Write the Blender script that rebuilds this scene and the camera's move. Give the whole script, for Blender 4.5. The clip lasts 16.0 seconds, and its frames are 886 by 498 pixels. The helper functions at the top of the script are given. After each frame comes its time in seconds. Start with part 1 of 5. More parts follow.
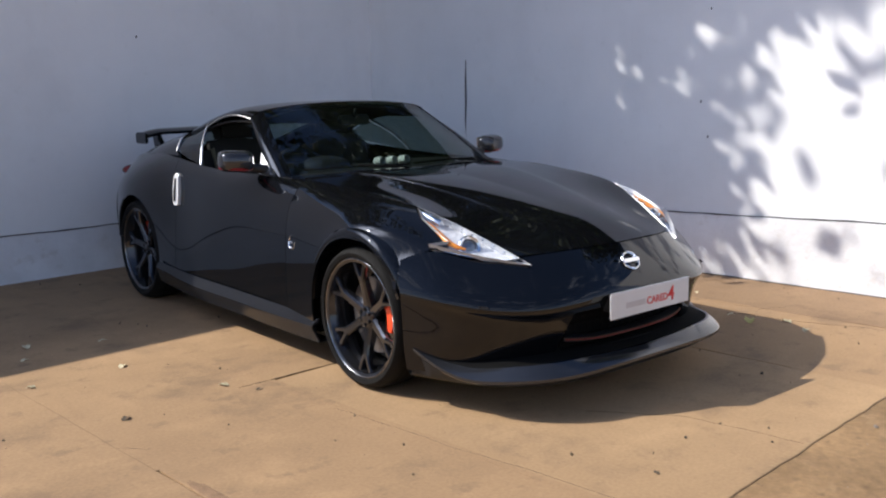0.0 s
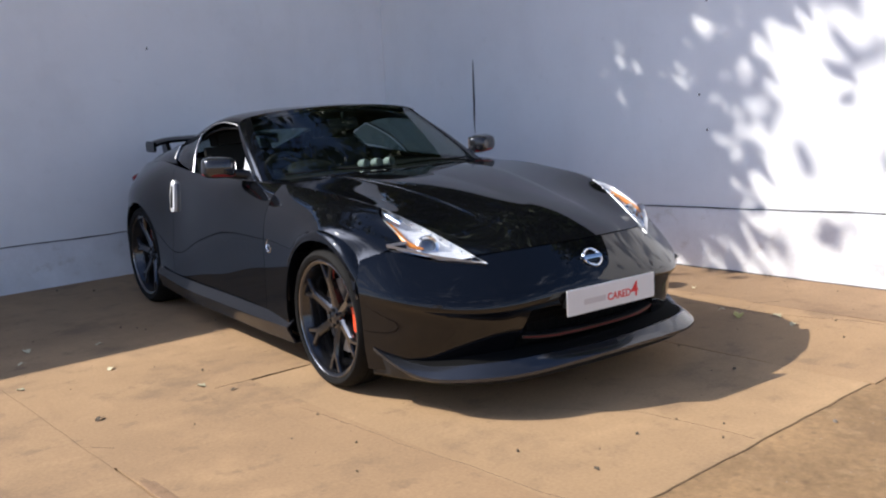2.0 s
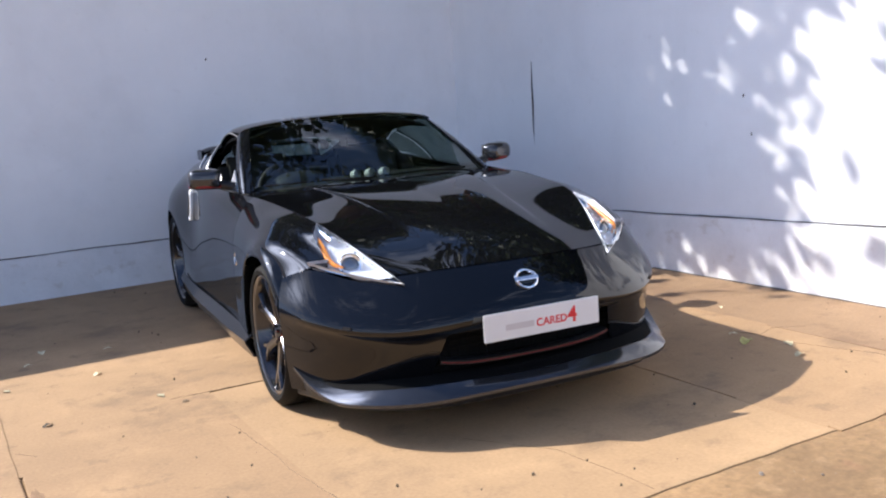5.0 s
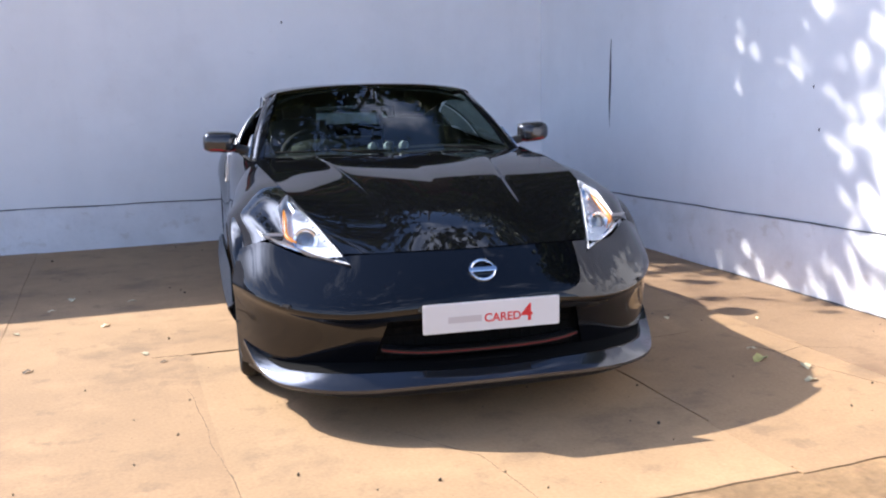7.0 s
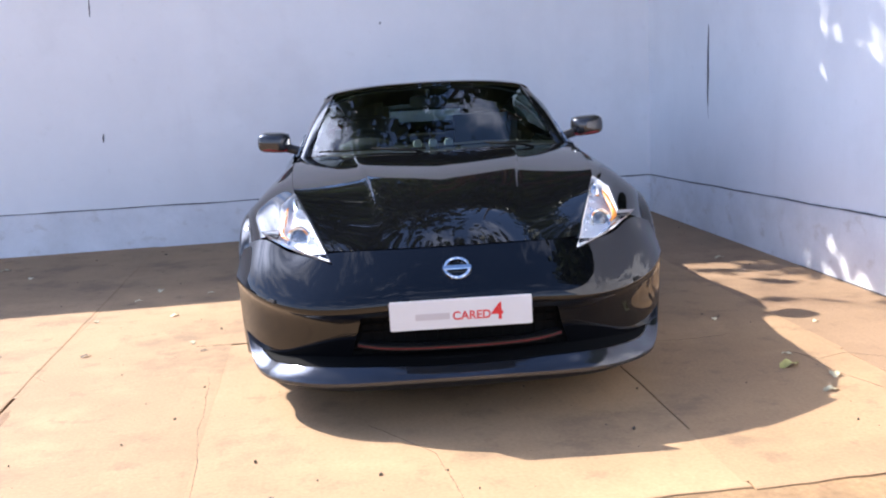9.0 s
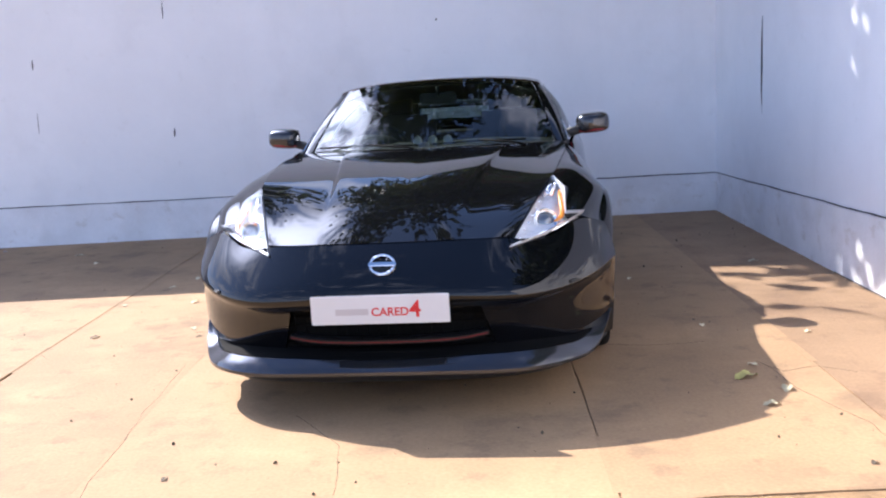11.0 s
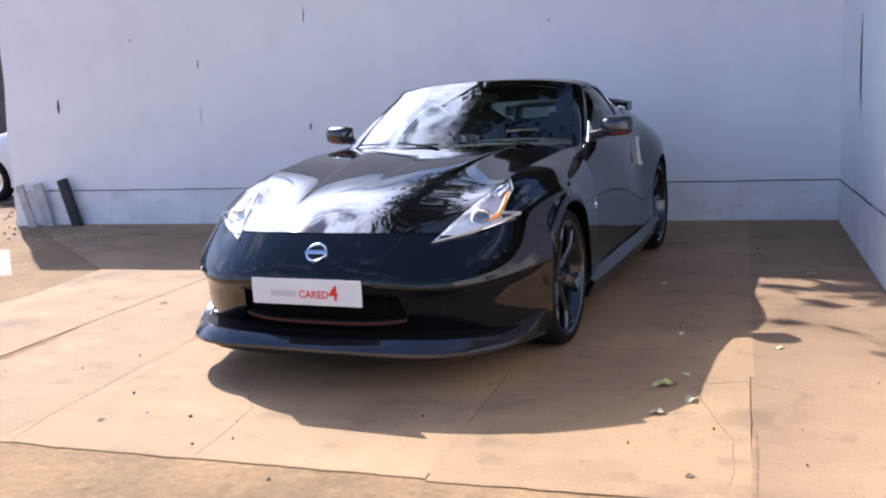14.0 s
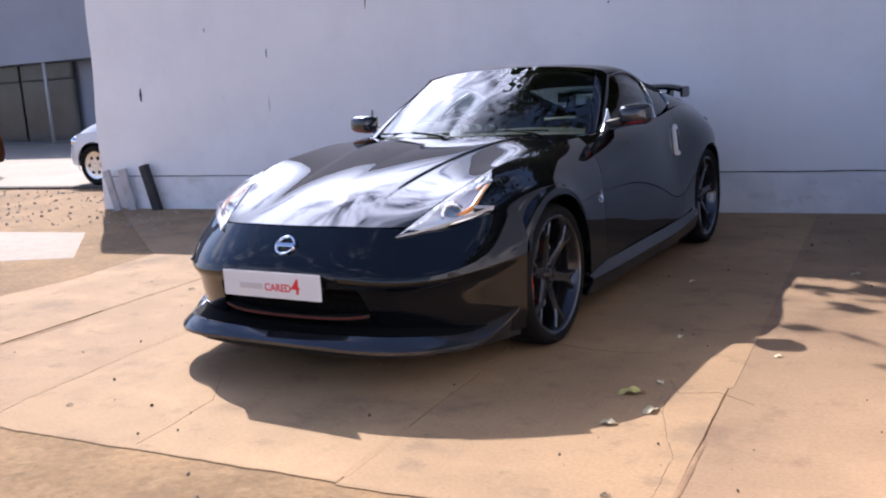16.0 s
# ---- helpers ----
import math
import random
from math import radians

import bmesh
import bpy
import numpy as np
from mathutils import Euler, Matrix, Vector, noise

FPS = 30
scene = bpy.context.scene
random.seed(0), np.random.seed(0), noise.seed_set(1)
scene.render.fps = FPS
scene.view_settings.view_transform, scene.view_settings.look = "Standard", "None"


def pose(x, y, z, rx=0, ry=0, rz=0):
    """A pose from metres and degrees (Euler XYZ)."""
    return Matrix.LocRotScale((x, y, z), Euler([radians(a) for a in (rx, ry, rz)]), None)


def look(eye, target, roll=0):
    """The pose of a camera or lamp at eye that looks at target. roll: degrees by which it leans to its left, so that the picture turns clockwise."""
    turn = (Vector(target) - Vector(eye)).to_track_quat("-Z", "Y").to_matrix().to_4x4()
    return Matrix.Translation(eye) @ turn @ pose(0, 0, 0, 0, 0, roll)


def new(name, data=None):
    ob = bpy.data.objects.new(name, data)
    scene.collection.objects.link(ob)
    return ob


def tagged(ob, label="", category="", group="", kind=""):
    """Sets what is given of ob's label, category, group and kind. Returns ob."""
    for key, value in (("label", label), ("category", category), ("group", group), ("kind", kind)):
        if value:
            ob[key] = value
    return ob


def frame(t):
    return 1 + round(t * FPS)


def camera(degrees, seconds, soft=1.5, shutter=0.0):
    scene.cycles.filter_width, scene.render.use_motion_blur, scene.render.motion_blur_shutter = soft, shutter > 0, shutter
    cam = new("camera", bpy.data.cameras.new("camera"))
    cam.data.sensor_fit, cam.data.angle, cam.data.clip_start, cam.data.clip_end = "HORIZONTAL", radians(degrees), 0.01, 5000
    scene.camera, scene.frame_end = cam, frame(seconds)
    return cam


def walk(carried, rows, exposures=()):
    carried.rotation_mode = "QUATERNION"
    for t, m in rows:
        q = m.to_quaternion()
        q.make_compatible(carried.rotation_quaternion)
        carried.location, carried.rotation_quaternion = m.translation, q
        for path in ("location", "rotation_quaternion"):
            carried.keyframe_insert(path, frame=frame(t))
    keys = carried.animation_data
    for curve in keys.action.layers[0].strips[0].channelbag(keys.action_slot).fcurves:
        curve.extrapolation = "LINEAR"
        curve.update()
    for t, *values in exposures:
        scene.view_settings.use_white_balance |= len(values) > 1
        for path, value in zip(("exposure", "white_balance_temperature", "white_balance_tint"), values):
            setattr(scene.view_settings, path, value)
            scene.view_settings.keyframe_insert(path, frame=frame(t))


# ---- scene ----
cam = camera(51.6, 16.0, soft=2.1)
PATH = [
    (0, (0.53, 0.133, 1.302), (1.909, 1.542, 0.964), -1.2),
    (0.5, (0.542, 0.105, 1.326), (1.929, 1.506, 0.987), -2.0),
    (1, (0.62, -0.023, 1.321), (1.964, 1.421, 0.99), -2.4),
    (1.5, (0.684, -0.144, 1.303), (2.005, 1.322, 0.98), -2.7),
    (2, (0.813, -0.19, 1.293), (2.095, 1.309, 0.96), -3.0),
    (2.5, (0.961, -0.236, 1.288), (2.192, 1.299, 0.929), -0.9),
    (3, (1.102, -0.313, 1.288), (2.266, 1.271, 0.921), -1.6),
    (3.5, (1.286, -0.472, 1.304), (2.381, 1.164, 0.956), -1.5),
    (4, (1.423, -0.564, 1.293), (2.486, 1.099, 0.969), -2.1),
    (4.2, (1.49, -0.568, 1.294), (2.547, 1.1, 0.975), -2.7),
    (6.5, (2.335, -0.827, 1.282), (3.057, 1.007, 0.945), -2.6),
    (7, (2.549, -0.777, 1.268), (3.211, 1.075, 0.908), -1.1),
    (7.5, (2.742, -0.827, 1.262), (3.305, 1.059, 0.904), -2.2),
    (8, (2.965, -0.966, 1.278), (3.408, 0.951, 0.919), -2.4),
    (8.5, (3.131, -1.005, 1.268), (3.516, 0.923, 0.903), -3.6),
    (9, (3.337, -0.994, 1.263), (3.591, 0.957, 0.902), -3.1),
    (9.2, (3.423, -0.971, 1.306), (3.656, 0.977, 0.918), -3.0),
    (11.5, (4.44, -1.161, 1.231), (4.264, 0.8, 0.882), -3.4),
    (12, (4.705, -1.239, 1.239), (4.447, 0.714, 0.894), -3.6),
    (12.5, (4.898, -1.222, 1.232), (4.581, 0.721, 0.882), -4.4),
    (13, (5.115, -1.158, 1.222), (4.711, 0.772, 0.887), -2.9),
    (13.5, (5.289, -1.126, 1.216), (4.785, 0.779, 0.872), -3.1),
    (14, (5.528, -1.124, 1.22), (4.91, 0.748, 0.878), -3.1),
    (14.5, (5.695, -1.068, 1.222), (5.007, 0.776, 0.869), -3.0),
    (15, (5.839, -0.939, 1.205), (5.097, 0.879, 0.823), -2.7),
    (15.5, (5.96, -0.825, 1.21), (5.143, 0.964, 0.845), -2.5),
    (16, (6.106, -0.763, 1.207), (5.228, 0.998, 0.847), -3.6),
]
EXPOSURES = ((0, 0.20, 5930, 16), (4, 0.66, 5850, 17), (7, 1.04, 5750, 18), (9, 1.26, 5720, 19), (12.5, 1.09, 5720, 21), (14, 0.87, 5670, 21), (16, 0.68, 5780, 23))
walk(cam, [(t, look(eye, target, roll)) for t, eye, target, roll in PATH], EXPOSURES)

# ---- world, sun and exposure ----
SUN_EL, SUN_AZ = 39.6, (-0.69, 0.72)      # height of the sun; way towards it in plan
world = bpy.data.worlds.new("sky")
world.use_nodes = True
scene.world = world
wn, wl = world.node_tree.nodes, world.node_tree.links
wn.clear()
sky = wn.new("ShaderNodeTexSky")
sky.sky_type, sky.sun_disc = "NISHITA", False
sky.sun_elevation, sky.sun_rotation = radians(SUN_EL), math.atan2(SUN_AZ[0], SUN_AZ[1])
sky.air_density, sky.dust_density, sky.ozone_density = 1.0, 0.35, 2.5
geo = wn.new("ShaderNodeTexCoord")
cloud = wn.new("ShaderNodeTexNoise")
cloud.inputs["Scale"].default_value, cloud.inputs["Detail"].default_value = 5.2, 9.0
cloud.inputs["Roughness"].default_value = 0.72
cloud.inputs["Distortion"].default_value = 0.35
squash = wn.new("ShaderNodeMapping")
squash.inputs["Scale"].default_value = (1.0, 1.0, 2.2)
squash.inputs["Location"].default_value = (3.1, 1.7, 0.4)
ramp = wn.new("ShaderNodeValToRGB")
ramp.color_ramp.elements[0].position, ramp.color_ramp.elements[1].position = 0.46, 0.61
mixc = wn.new("ShaderNodeMix")
mixc.data_type = "RGBA"
# clouds are brighter the nearer they stand to the sun
sunway = Vector((SUN_AZ[0], SUN_AZ[1], math.tan(radians(SUN_EL)) * math.hypot(*SUN_AZ))).normalized()
unit = wn.new("ShaderNodeVectorMath")
unit.operation = "NORMALIZE"
near_sun = wn.new("ShaderNodeVectorMath")
near_sun.operation = "DOT_PRODUCT"
near_sun.inputs[1].default_value = sunway
fall = wn.new("ShaderNodeMapRange")
fall.interpolation_type = "SMOOTHERSTEP"
fall.inputs["From Min"].default_value, fall.inputs["From Max"].default_value = 0.93, 1.0
fall.inputs["To Min"].default_value, fall.inputs["To Max"].default_value = 8.0, 48.0
tone = wn.new("ShaderNodeVectorMath")
tone.operation = "SCALE"
tone.inputs[0].default_value = (0.93, 0.98, 1.09)
wl.new(geo.outputs["Generated"], unit.inputs[0])
wl.new(unit.outputs["Vector"], near_sun.inputs[0])
wl.new(near_sun.outputs["Value"], fall.inputs["Value"])
wl.new(fall.outputs["Result"], tone.inputs["Scale"])
wl.new(tone.outputs["Vector"], mixc.inputs["B"])
back = wn.new("ShaderNodeBackground")
back.inputs["Strength"].default_value = 0.100
wout = wn.new("ShaderNodeOutputWorld")
wl.new(geo.outputs["Generated"], squash.inputs["Vector"])
wl.new(squash.outputs["Vector"], cloud.inputs["Vector"])
# cloud thickens round the sun
haze = wn.new("ShaderNodeMapRange")
haze.interpolation_type = "SMOOTHERSTEP"
haze.inputs["From Min"].default_value, haze.inputs["From Max"].default_value = 0.88, 1.0
haze.inputs["To Max"].default_value = 0.16
veil = wn.new("ShaderNodeMath")
veil.operation = "ADD"
wl.new(near_sun.outputs["Value"], haze.inputs["Value"])
wl.new(haze.outputs["Result"], veil.inputs[1])
wl.new(cloud.outputs["Fac"], veil.inputs[0])
# and thins out overhead
parts, thin, clear = wn.new("ShaderNodeSeparateXYZ"), wn.new("ShaderNodeMapRange"), wn.new("ShaderNodeMath")
thin.inputs["From Min"].default_value, thin.inputs["From Max"].default_value, thin.inputs["To Max"].default_value = 0.35, 0.9, 0.12
clear.operation = "SUBTRACT"
wl.new(unit.outputs["Vector"], parts.inputs["Vector"])
wl.new(parts.outputs["Z"], thin.inputs["Value"])
wl.new(veil.outputs["Value"], clear.inputs[0])
wl.new(thin.outputs["Result"], clear.inputs[1])
wl.new(clear.outputs["Value"], ramp.inputs["Fac"])
wl.new(ramp.outputs["Color"], mixc.inputs["Factor"])
wl.new(sky.outputs["Color"], mixc.inputs["A"])
wl.new(mixc.outputs["Result"], back.inputs["Color"])
wl.new(back.outputs["Background"], wout.inputs["Surface"])

sun = new("sun", bpy.data.lights.new("sun", "SUN"))
sun.data.energy, sun.data.angle, sun.data.color = 5.0, radians(0.53), (1.0, 0.92, 0.74)
up = math.tan(radians(SUN_EL)) * math.hypot(*SUN_AZ)
sun.matrix_world = look((SUN_AZ[0] * 30, SUN_AZ[1] * 30, up * 30), (0, 0, 0))

# ---- materials ----


def material(name, color, rough=0.6, metal=0.0, vary=0.0, scale=3.0, bump=0.0, bump_scale=60.0, tint=None, coat=0.0, spread=0.0, trans=0.0, ior=1.45, glow=0.0, fine=0.0, shine=0.5):
    """Principled surface with two scales of colour change and a fine relief."""
    m = bpy.data.materials.new(name)
    m.use_nodes = True
    n, l = m.node_tree.nodes, m.node_tree.links
    p = n["Principled BSDF"]
    p.inputs["Base Color"].default_value = (*color, 1)
    p.inputs["Roughness"].default_value, p.inputs["Metallic"].default_value = rough, metal
    p.inputs["Specular IOR Level"].default_value = shine
    p.inputs["Coat Weight"].default_value, p.inputs["Coat Roughness"].default_value = coat, 0.03
    p.inputs["Transmission Weight"].default_value, p.inputs["IOR"].default_value = trans, ior
    if glow:
        p.inputs["Emission Color"].default_value, p.inputs["Emission Strength"].default_value = (*color, 1), glow
    tc = n.new("ShaderNodeTexCoord")
    out = None
    if vary or spread:
        big = n.new("ShaderNodeTexNoise")
        big.inputs["Scale"].default_value, big.inputs["Detail"].default_value = scale, 8.0
        big.inputs["Roughness"].default_value = 0.62
        l.new(tc.outputs["Object"], big.inputs["Vector"])
        mix = n.new("ShaderNodeMix")
        mix.data_type = "RGBA"
        lo = tint or tuple(c * (1 - vary) for c in color)
        mix.inputs["A"].default_value, mix.inputs["B"].default_value = (*lo, 1), (*[min(1, c * (1 + vary * 0.6)) for c in color], 1)
        r = n.new("ShaderNodeMapRange")
        r.inputs["From Min"].default_value, r.inputs["From Max"].default_value = 0.3, 0.7
        l.new(big.outputs["Fac"], r.inputs["Value"])
        l.new(r.outputs["Result"], mix.inputs["Factor"])
        out = mix.outputs["Result"]
        if fine:
            sm = n.new("ShaderNodeTexNoise")
            sm.inputs["Scale"].default_value, sm.inputs["Detail"].default_value = scale * 22, 4.0
            l.new(tc.outputs["Object"], sm.inputs["Vector"])
            mul = n.new("ShaderNodeMix")
            mul.data_type, mul.blend_type = "RGBA", "OVERLAY"
            mul.inputs["Factor"].default_value = fine
            l.new(out, mul.inputs["A"])
            l.new(sm.outputs["Fac"], mul.inputs["B"])
            out = mul.outputs["Result"]
        if spread:
            info = n.new("ShaderNodeObjectInfo")
            hsv = n.new("ShaderNodeHueSaturation")
            mr = n.new("ShaderNodeMapRange")
            mr.inputs["To Min"].default_value, mr.inputs["To Max"].default_value = 1 - spread, 1 + spread
            l.new(info.outputs["Random"], mr.inputs["Value"])
            l.new(mr.outputs["Result"], hsv.inputs["Value"])
            l.new(out, hsv.inputs["Color"])
            out = hsv.outputs["Color"]
        l.new(out, p.inputs["Base Color"])
    if bump:
        bn = n.new("ShaderNodeTexNoise")
        bn.inputs["Scale"].default_value, bn.inputs["Detail"].default_value = bump_scale, 6.0
        l.new(tc.outputs["Object"], bn.inputs["Vector"])
        b = n.new("ShaderNodeBump")
        b.inputs["Strength"].default_value, b.inputs["Distance"].default_value = bump, 0.02
        l.new(bn.outputs["Fac"], b.inputs["Height"])
        l.new(b.outputs["Normal"], p.inputs["Normal"])
    return m


PAINT = material("black_paint", (0.0035, 0.0038, 0.005), 0.03, vary=0.2, scale=3.0, bump=0.008, bump_scale=9, shine=0.62)
LIPPAINT = material("grey_lip_paint", (0.075, 0.078, 0.086), 0.12, 0.75, vary=0.25, scale=5, coat=0.3)
SKIRT = material("grey_skirt_paint", (0.013, 0.0135, 0.016), 0.16, 0.0, vary=0.3, scale=5, shine=0.3)
TRIM = material("black_plastic", (0.012, 0.012, 0.013), 0.5, bump=0.15, bump_scale=300)
DARK = material("dark_void", (0.006, 0.006, 0.006), 0.8, shine=0.08)
RUBBER = material("tyre_rubber", (0.009, 0.0088, 0.0085), 0.7, vary=0.3, scale=12, bump=0.2, bump_scale=160, shine=0.14)
RIM = material("gunmetal", (0.062, 0.063, 0.070), 0.16, 0.85, coat=0.4, vary=0.15, scale=20)
RIMEDGE = material("bright_rim_edge", (0.32, 0.32, 0.33), 0.18, 1.0, vary=0.2, scale=15)
MIRRORCAP = material("dark_grey_paint", (0.06, 0.061, 0.066), 0.12, 0.6, vary=0.2, scale=6, coat=0.5)
STEEL = material("brake_steel", (0.35, 0.35, 0.36), 0.35, 1.0, vary=0.2, scale=30)
CHROME = material("chrome", (0.85, 0.86, 0.88), 0.06, 1.0)
SILVER = material("satin_silver", (0.75, 0.76, 0.78), 0.25, 0.9)
HANDLE = material("handle_silver", (0.88, 0.89, 0.90), 0.25, 0.25)
CALIPER = material("red_caliper", (0.85, 0.07, 0.015), 0.35, coat=0.5)
RED = material("red_stripe", (0.24, 0.008, 0.012), 0.35)
AMBER = material("amber_reflector", (0.8, 0.27, 0.025), 0.25, coat=0.6)
PLATE = material("plate_white", (0.72, 0.72, 0.72), 0.35, vary=0.05, scale=6)
REDINK = material("red_ink", (0.65, 0.03, 0.03), 0.5)
PALEINK = material("pale_ink", (0.55, 0.52, 0.52), 0.5)
CLOTH = material("seat_leather", (0.03, 0.028, 0.027), 0.55, shine=0.25, bump=0.2, bump_scale=200)
DASH = material("dash_plastic", (0.02, 0.02, 0.021), 0.6, shine=0.25, bump=0.2, bump_scale=250)
PALE = material("pale_plastic", (0.8, 0.8, 0.8), 0.35)
PROJ = material("projector_glass", (0.20, 0.22, 0.25), 0.05, 0.6, coat=1.0)


def glass(name, tint, mirror=0.075):
    m = bpy.data.materials.new(name)
    m.use_nodes = True
    n, l = m.node_tree.nodes, m.node_tree.links
    n.clear()
    tr, gl = n.new("ShaderNodeBsdfTransparent"), n.new("ShaderNodeBsdfGlossy")
    tr.inputs["Color"].default_value = (*tint, 1)
    gl.inputs["Roughness"].default_value = 0.01
    lw, mx, o = n.new("ShaderNodeLayerWeight"), n.new("ShaderNodeMixShader"), n.new("ShaderNodeOutputMaterial")
    lw.inputs["Blend"].default_value = 0.5
    steep, fr = n.new("ShaderNodeMath"), n.new("ShaderNodeMath")
    steep.operation, fr.operation = "POWER", "MULTIPLY_ADD"
    steep.inputs[1].default_value, fr.inputs[1].default_value, fr.inputs[2].default_value = 5.0, 0.9, mirror
    l.new(lw.outputs["Facing"], steep.inputs[0])
    l.new(steep.outputs[0], fr.inputs[0])
    l.new(fr.outputs[0], mx.inputs[0])
    l.new(tr.outputs[0], mx.inputs[1])
    l.new(gl.outputs[0], mx.inputs[2])
    l.new(mx.outputs[0], o.inputs["Surface"])
    return m


def weather(m, layers, grain=0.0):
    """Lays soft stains over a material: scale, stretch, noise from and to, strength, colour."""
    n, l = m.node_tree.nodes, m.node_tree.links
    p = n["Principled BSDF"]
    was = p.inputs["Base Color"].links[0].from_socket
    tc = n.new("ShaderNodeTexCoord")
    for scale, stretch, lo, hi, amount, tone in layers:
        mp, nz, mr, mx = n.new("ShaderNodeMapping"), n.new("ShaderNodeTexNoise"), n.new("ShaderNodeMapRange"), n.new("ShaderNodeMix")
        mp.inputs["Scale"].default_value = stretch
        mp.inputs["Location"].default_value = (scale * 3.7, scale * 1.3, 0)
        mp.inputs["Rotation"].default_value = (0, 0, 0.12)
        nz.inputs["Scale"].default_value, nz.inputs["Detail"].default_value, nz.inputs["Roughness"].default_value = scale, 7.0, 0.62
        mr.interpolation_type = "SMOOTHSTEP"
        mr.inputs["From Min"].default_value, mr.inputs["From Max"].default_value, mr.inputs["To Max"].default_value = lo, hi, amount
        mx.data_type = "RGBA"
        mx.inputs["B"].default_value = (*tone, 1)
        l.new(tc.outputs["Object"], mp.inputs["Vector"])
        l.new(mp.outputs["Vector"], nz.inputs["Vector"])
        l.new(nz.outputs["Fac"], mr.inputs["Value"])
        l.new(mr.outputs["Result"], mx.inputs["Factor"])
        l.new(was, mx.inputs["A"])
        was = mx.outputs["Result"]
    if grain:
        gr, ov = n.new("ShaderNodeTexNoise"), n.new("ShaderNodeMix")
        gr.inputs["Scale"].default_value, gr.inputs["Detail"].default_value = 70.0, 5.0
        ov.data_type, ov.blend_type = "RGBA", "OVERLAY"
        ov.inputs["Factor"].default_value = grain
        l.new(tc.outputs["Object"], gr.inputs["Vector"])
        l.new(was, ov.inputs["A"])
        l.new(gr.outputs["Fac"], ov.inputs["B"])
        was = ov.outputs["Result"]
    l.new(was, p.inputs["Base Color"])
    return m


GLASS = glass("windscreen_glass", (0.52, 0.60, 0.56))
TINTED = glass("tinted_glass", (0.34, 0.40, 0.38))
PRIVACY = glass("privacy_glass", (0.45, 0.52, 0.49))
CLEAR = glass("lamp_cover", (0.98, 0.985, 0.99), 0.05)
WALLPAINT = material("white_wall_paint", (0.88, 0.885, 0.90), 0.7, vary=0.05, scale=0.9, bump=0.10, bump_scale=7, fine=0.06, tint=(0.83, 0.84, 0.86))
weather(WALLPAINT, ((1.3, (1, 1, 1), 0.48, 0.72, 0.5, (0.78, 0.785, 0.80)), (2.2, (1.1, 1.1, 0.2), 0.50, 0.80, 0.3, (0.76, 0.76, 0.77)), (9.0, (1, 1, 1), 0.60, 0.75, 0.35, (0.74, 0.74, 0.74))))
PLINTH = material("plinth_paint", (0.83, 0.835, 0.86), 0.7, vary=0.12, scale=2.5, bump=0.25, bump_scale=20, fine=0.15)
weather(PLINTH, ((2.2, (1, 1, 1), 0.48, 0.70, 0.5, (0.70, 0.69, 0.68)), (7.0, (1, 1, 1.4), 0.55, 0.70, 0.5, (0.60, 0.57, 0.54))))
CRACK = material("crack_dirt", (0.09, 0.085, 0.085), 0.9)


def concrete(name, light, dark, stain):
    """Trowelled concrete: broad tone drift, soft stains, faint drag marks and sandy grain."""
    m = material(name, light, 0.86, vary=0.2, scale=0.55, bump=0.05, bump_scale=40, tint=dark, spread=0.015)
    pale = tuple(c * 1.3 for c in light)
    return weather(m, ((1.1, (1, 1, 1), 0.47, 0.66, 0.6, dark), (1.9, (1, 1, 1), 0.50, 0.70, 0.8, stain), (0.9, (1, 1, 1), 0.50, 0.66, 0.55, pale),
                       (2.6, (0.8, 1.6, 1), 0.52, 0.74, 0.35, pale), (5.5, (1, 1, 1), 0.55, 0.70, 0.6, stain), (16.0, (1, 1, 1), 0.60, 0.72, 0.3, stain), (3.0, (5, 0.5, 1), 0.5, 0.8, 0.4, dark)), 0.22)


CONCRETE = concrete("tan_concrete", (0.36, 0.230, 0.117), (0.29, 0.183, 0.095), (0.20, 0.131, 0.074))
DUSTY = concrete("dusty_concrete", (0.285, 0.183, 0.100), (0.235, 0.148, 0.080), (0.18, 0.108, 0.060))
DIRT = material("bare_earth", (0.295, 0.183, 0.086), 0.95, vary=0.35, scale=1.1, bump=0.4, bump_scale=25, fine=0.35)
weather(DIRT, ((2.5, (1, 1, 1), 0.50, 0.68, 0.6, (0.19, 0.118, 0.058)), (8.0, (1, 1, 1), 0.54, 0.70, 0.6, (0.36, 0.235, 0.120)), (14.0, (1, 1, 1), 0.58, 0.70, 0.6, (0.14, 0.088, 0.046)), (4.5, (1, 1, 1), 0.60, 0.72, 0.5, (0.26, 0.135, 0.07))), 0.25)
PALEPAVE = material("pale_concrete", (0.37, 0.31, 0.245), 0.85, vary=0.12, scale=0.5, bump=0.2, bump_scale=20, fine=0.2)
BARK = material("bark", (0.12, 0.09, 0.065), 0.9, vary=0.4, scale=8, bump=0.8, bump_scale=30)
LEAF = material("leaf_green", (0.06, 0.095, 0.03), 0.55, vary=0.4, scale=1.5)
LEAFDRY = material("fallen_leaf", (0.62, 0.55, 0.35), 0.7, vary=0.3, scale=30, spread=0.3)
STONE = material("pebble", (0.4, 0.33, 0.26), 0.9, vary=0.3, scale=30, spread=0.4)

# ---- mesh helpers ----


def sharp(bm, degrees=38):
    for f in bm.faces:
        f.smooth = True
    for e in bm.edges:
        if len(e.link_faces) == 2 and e.calc_face_angle(0) > radians(degrees):
            e.smooth = False


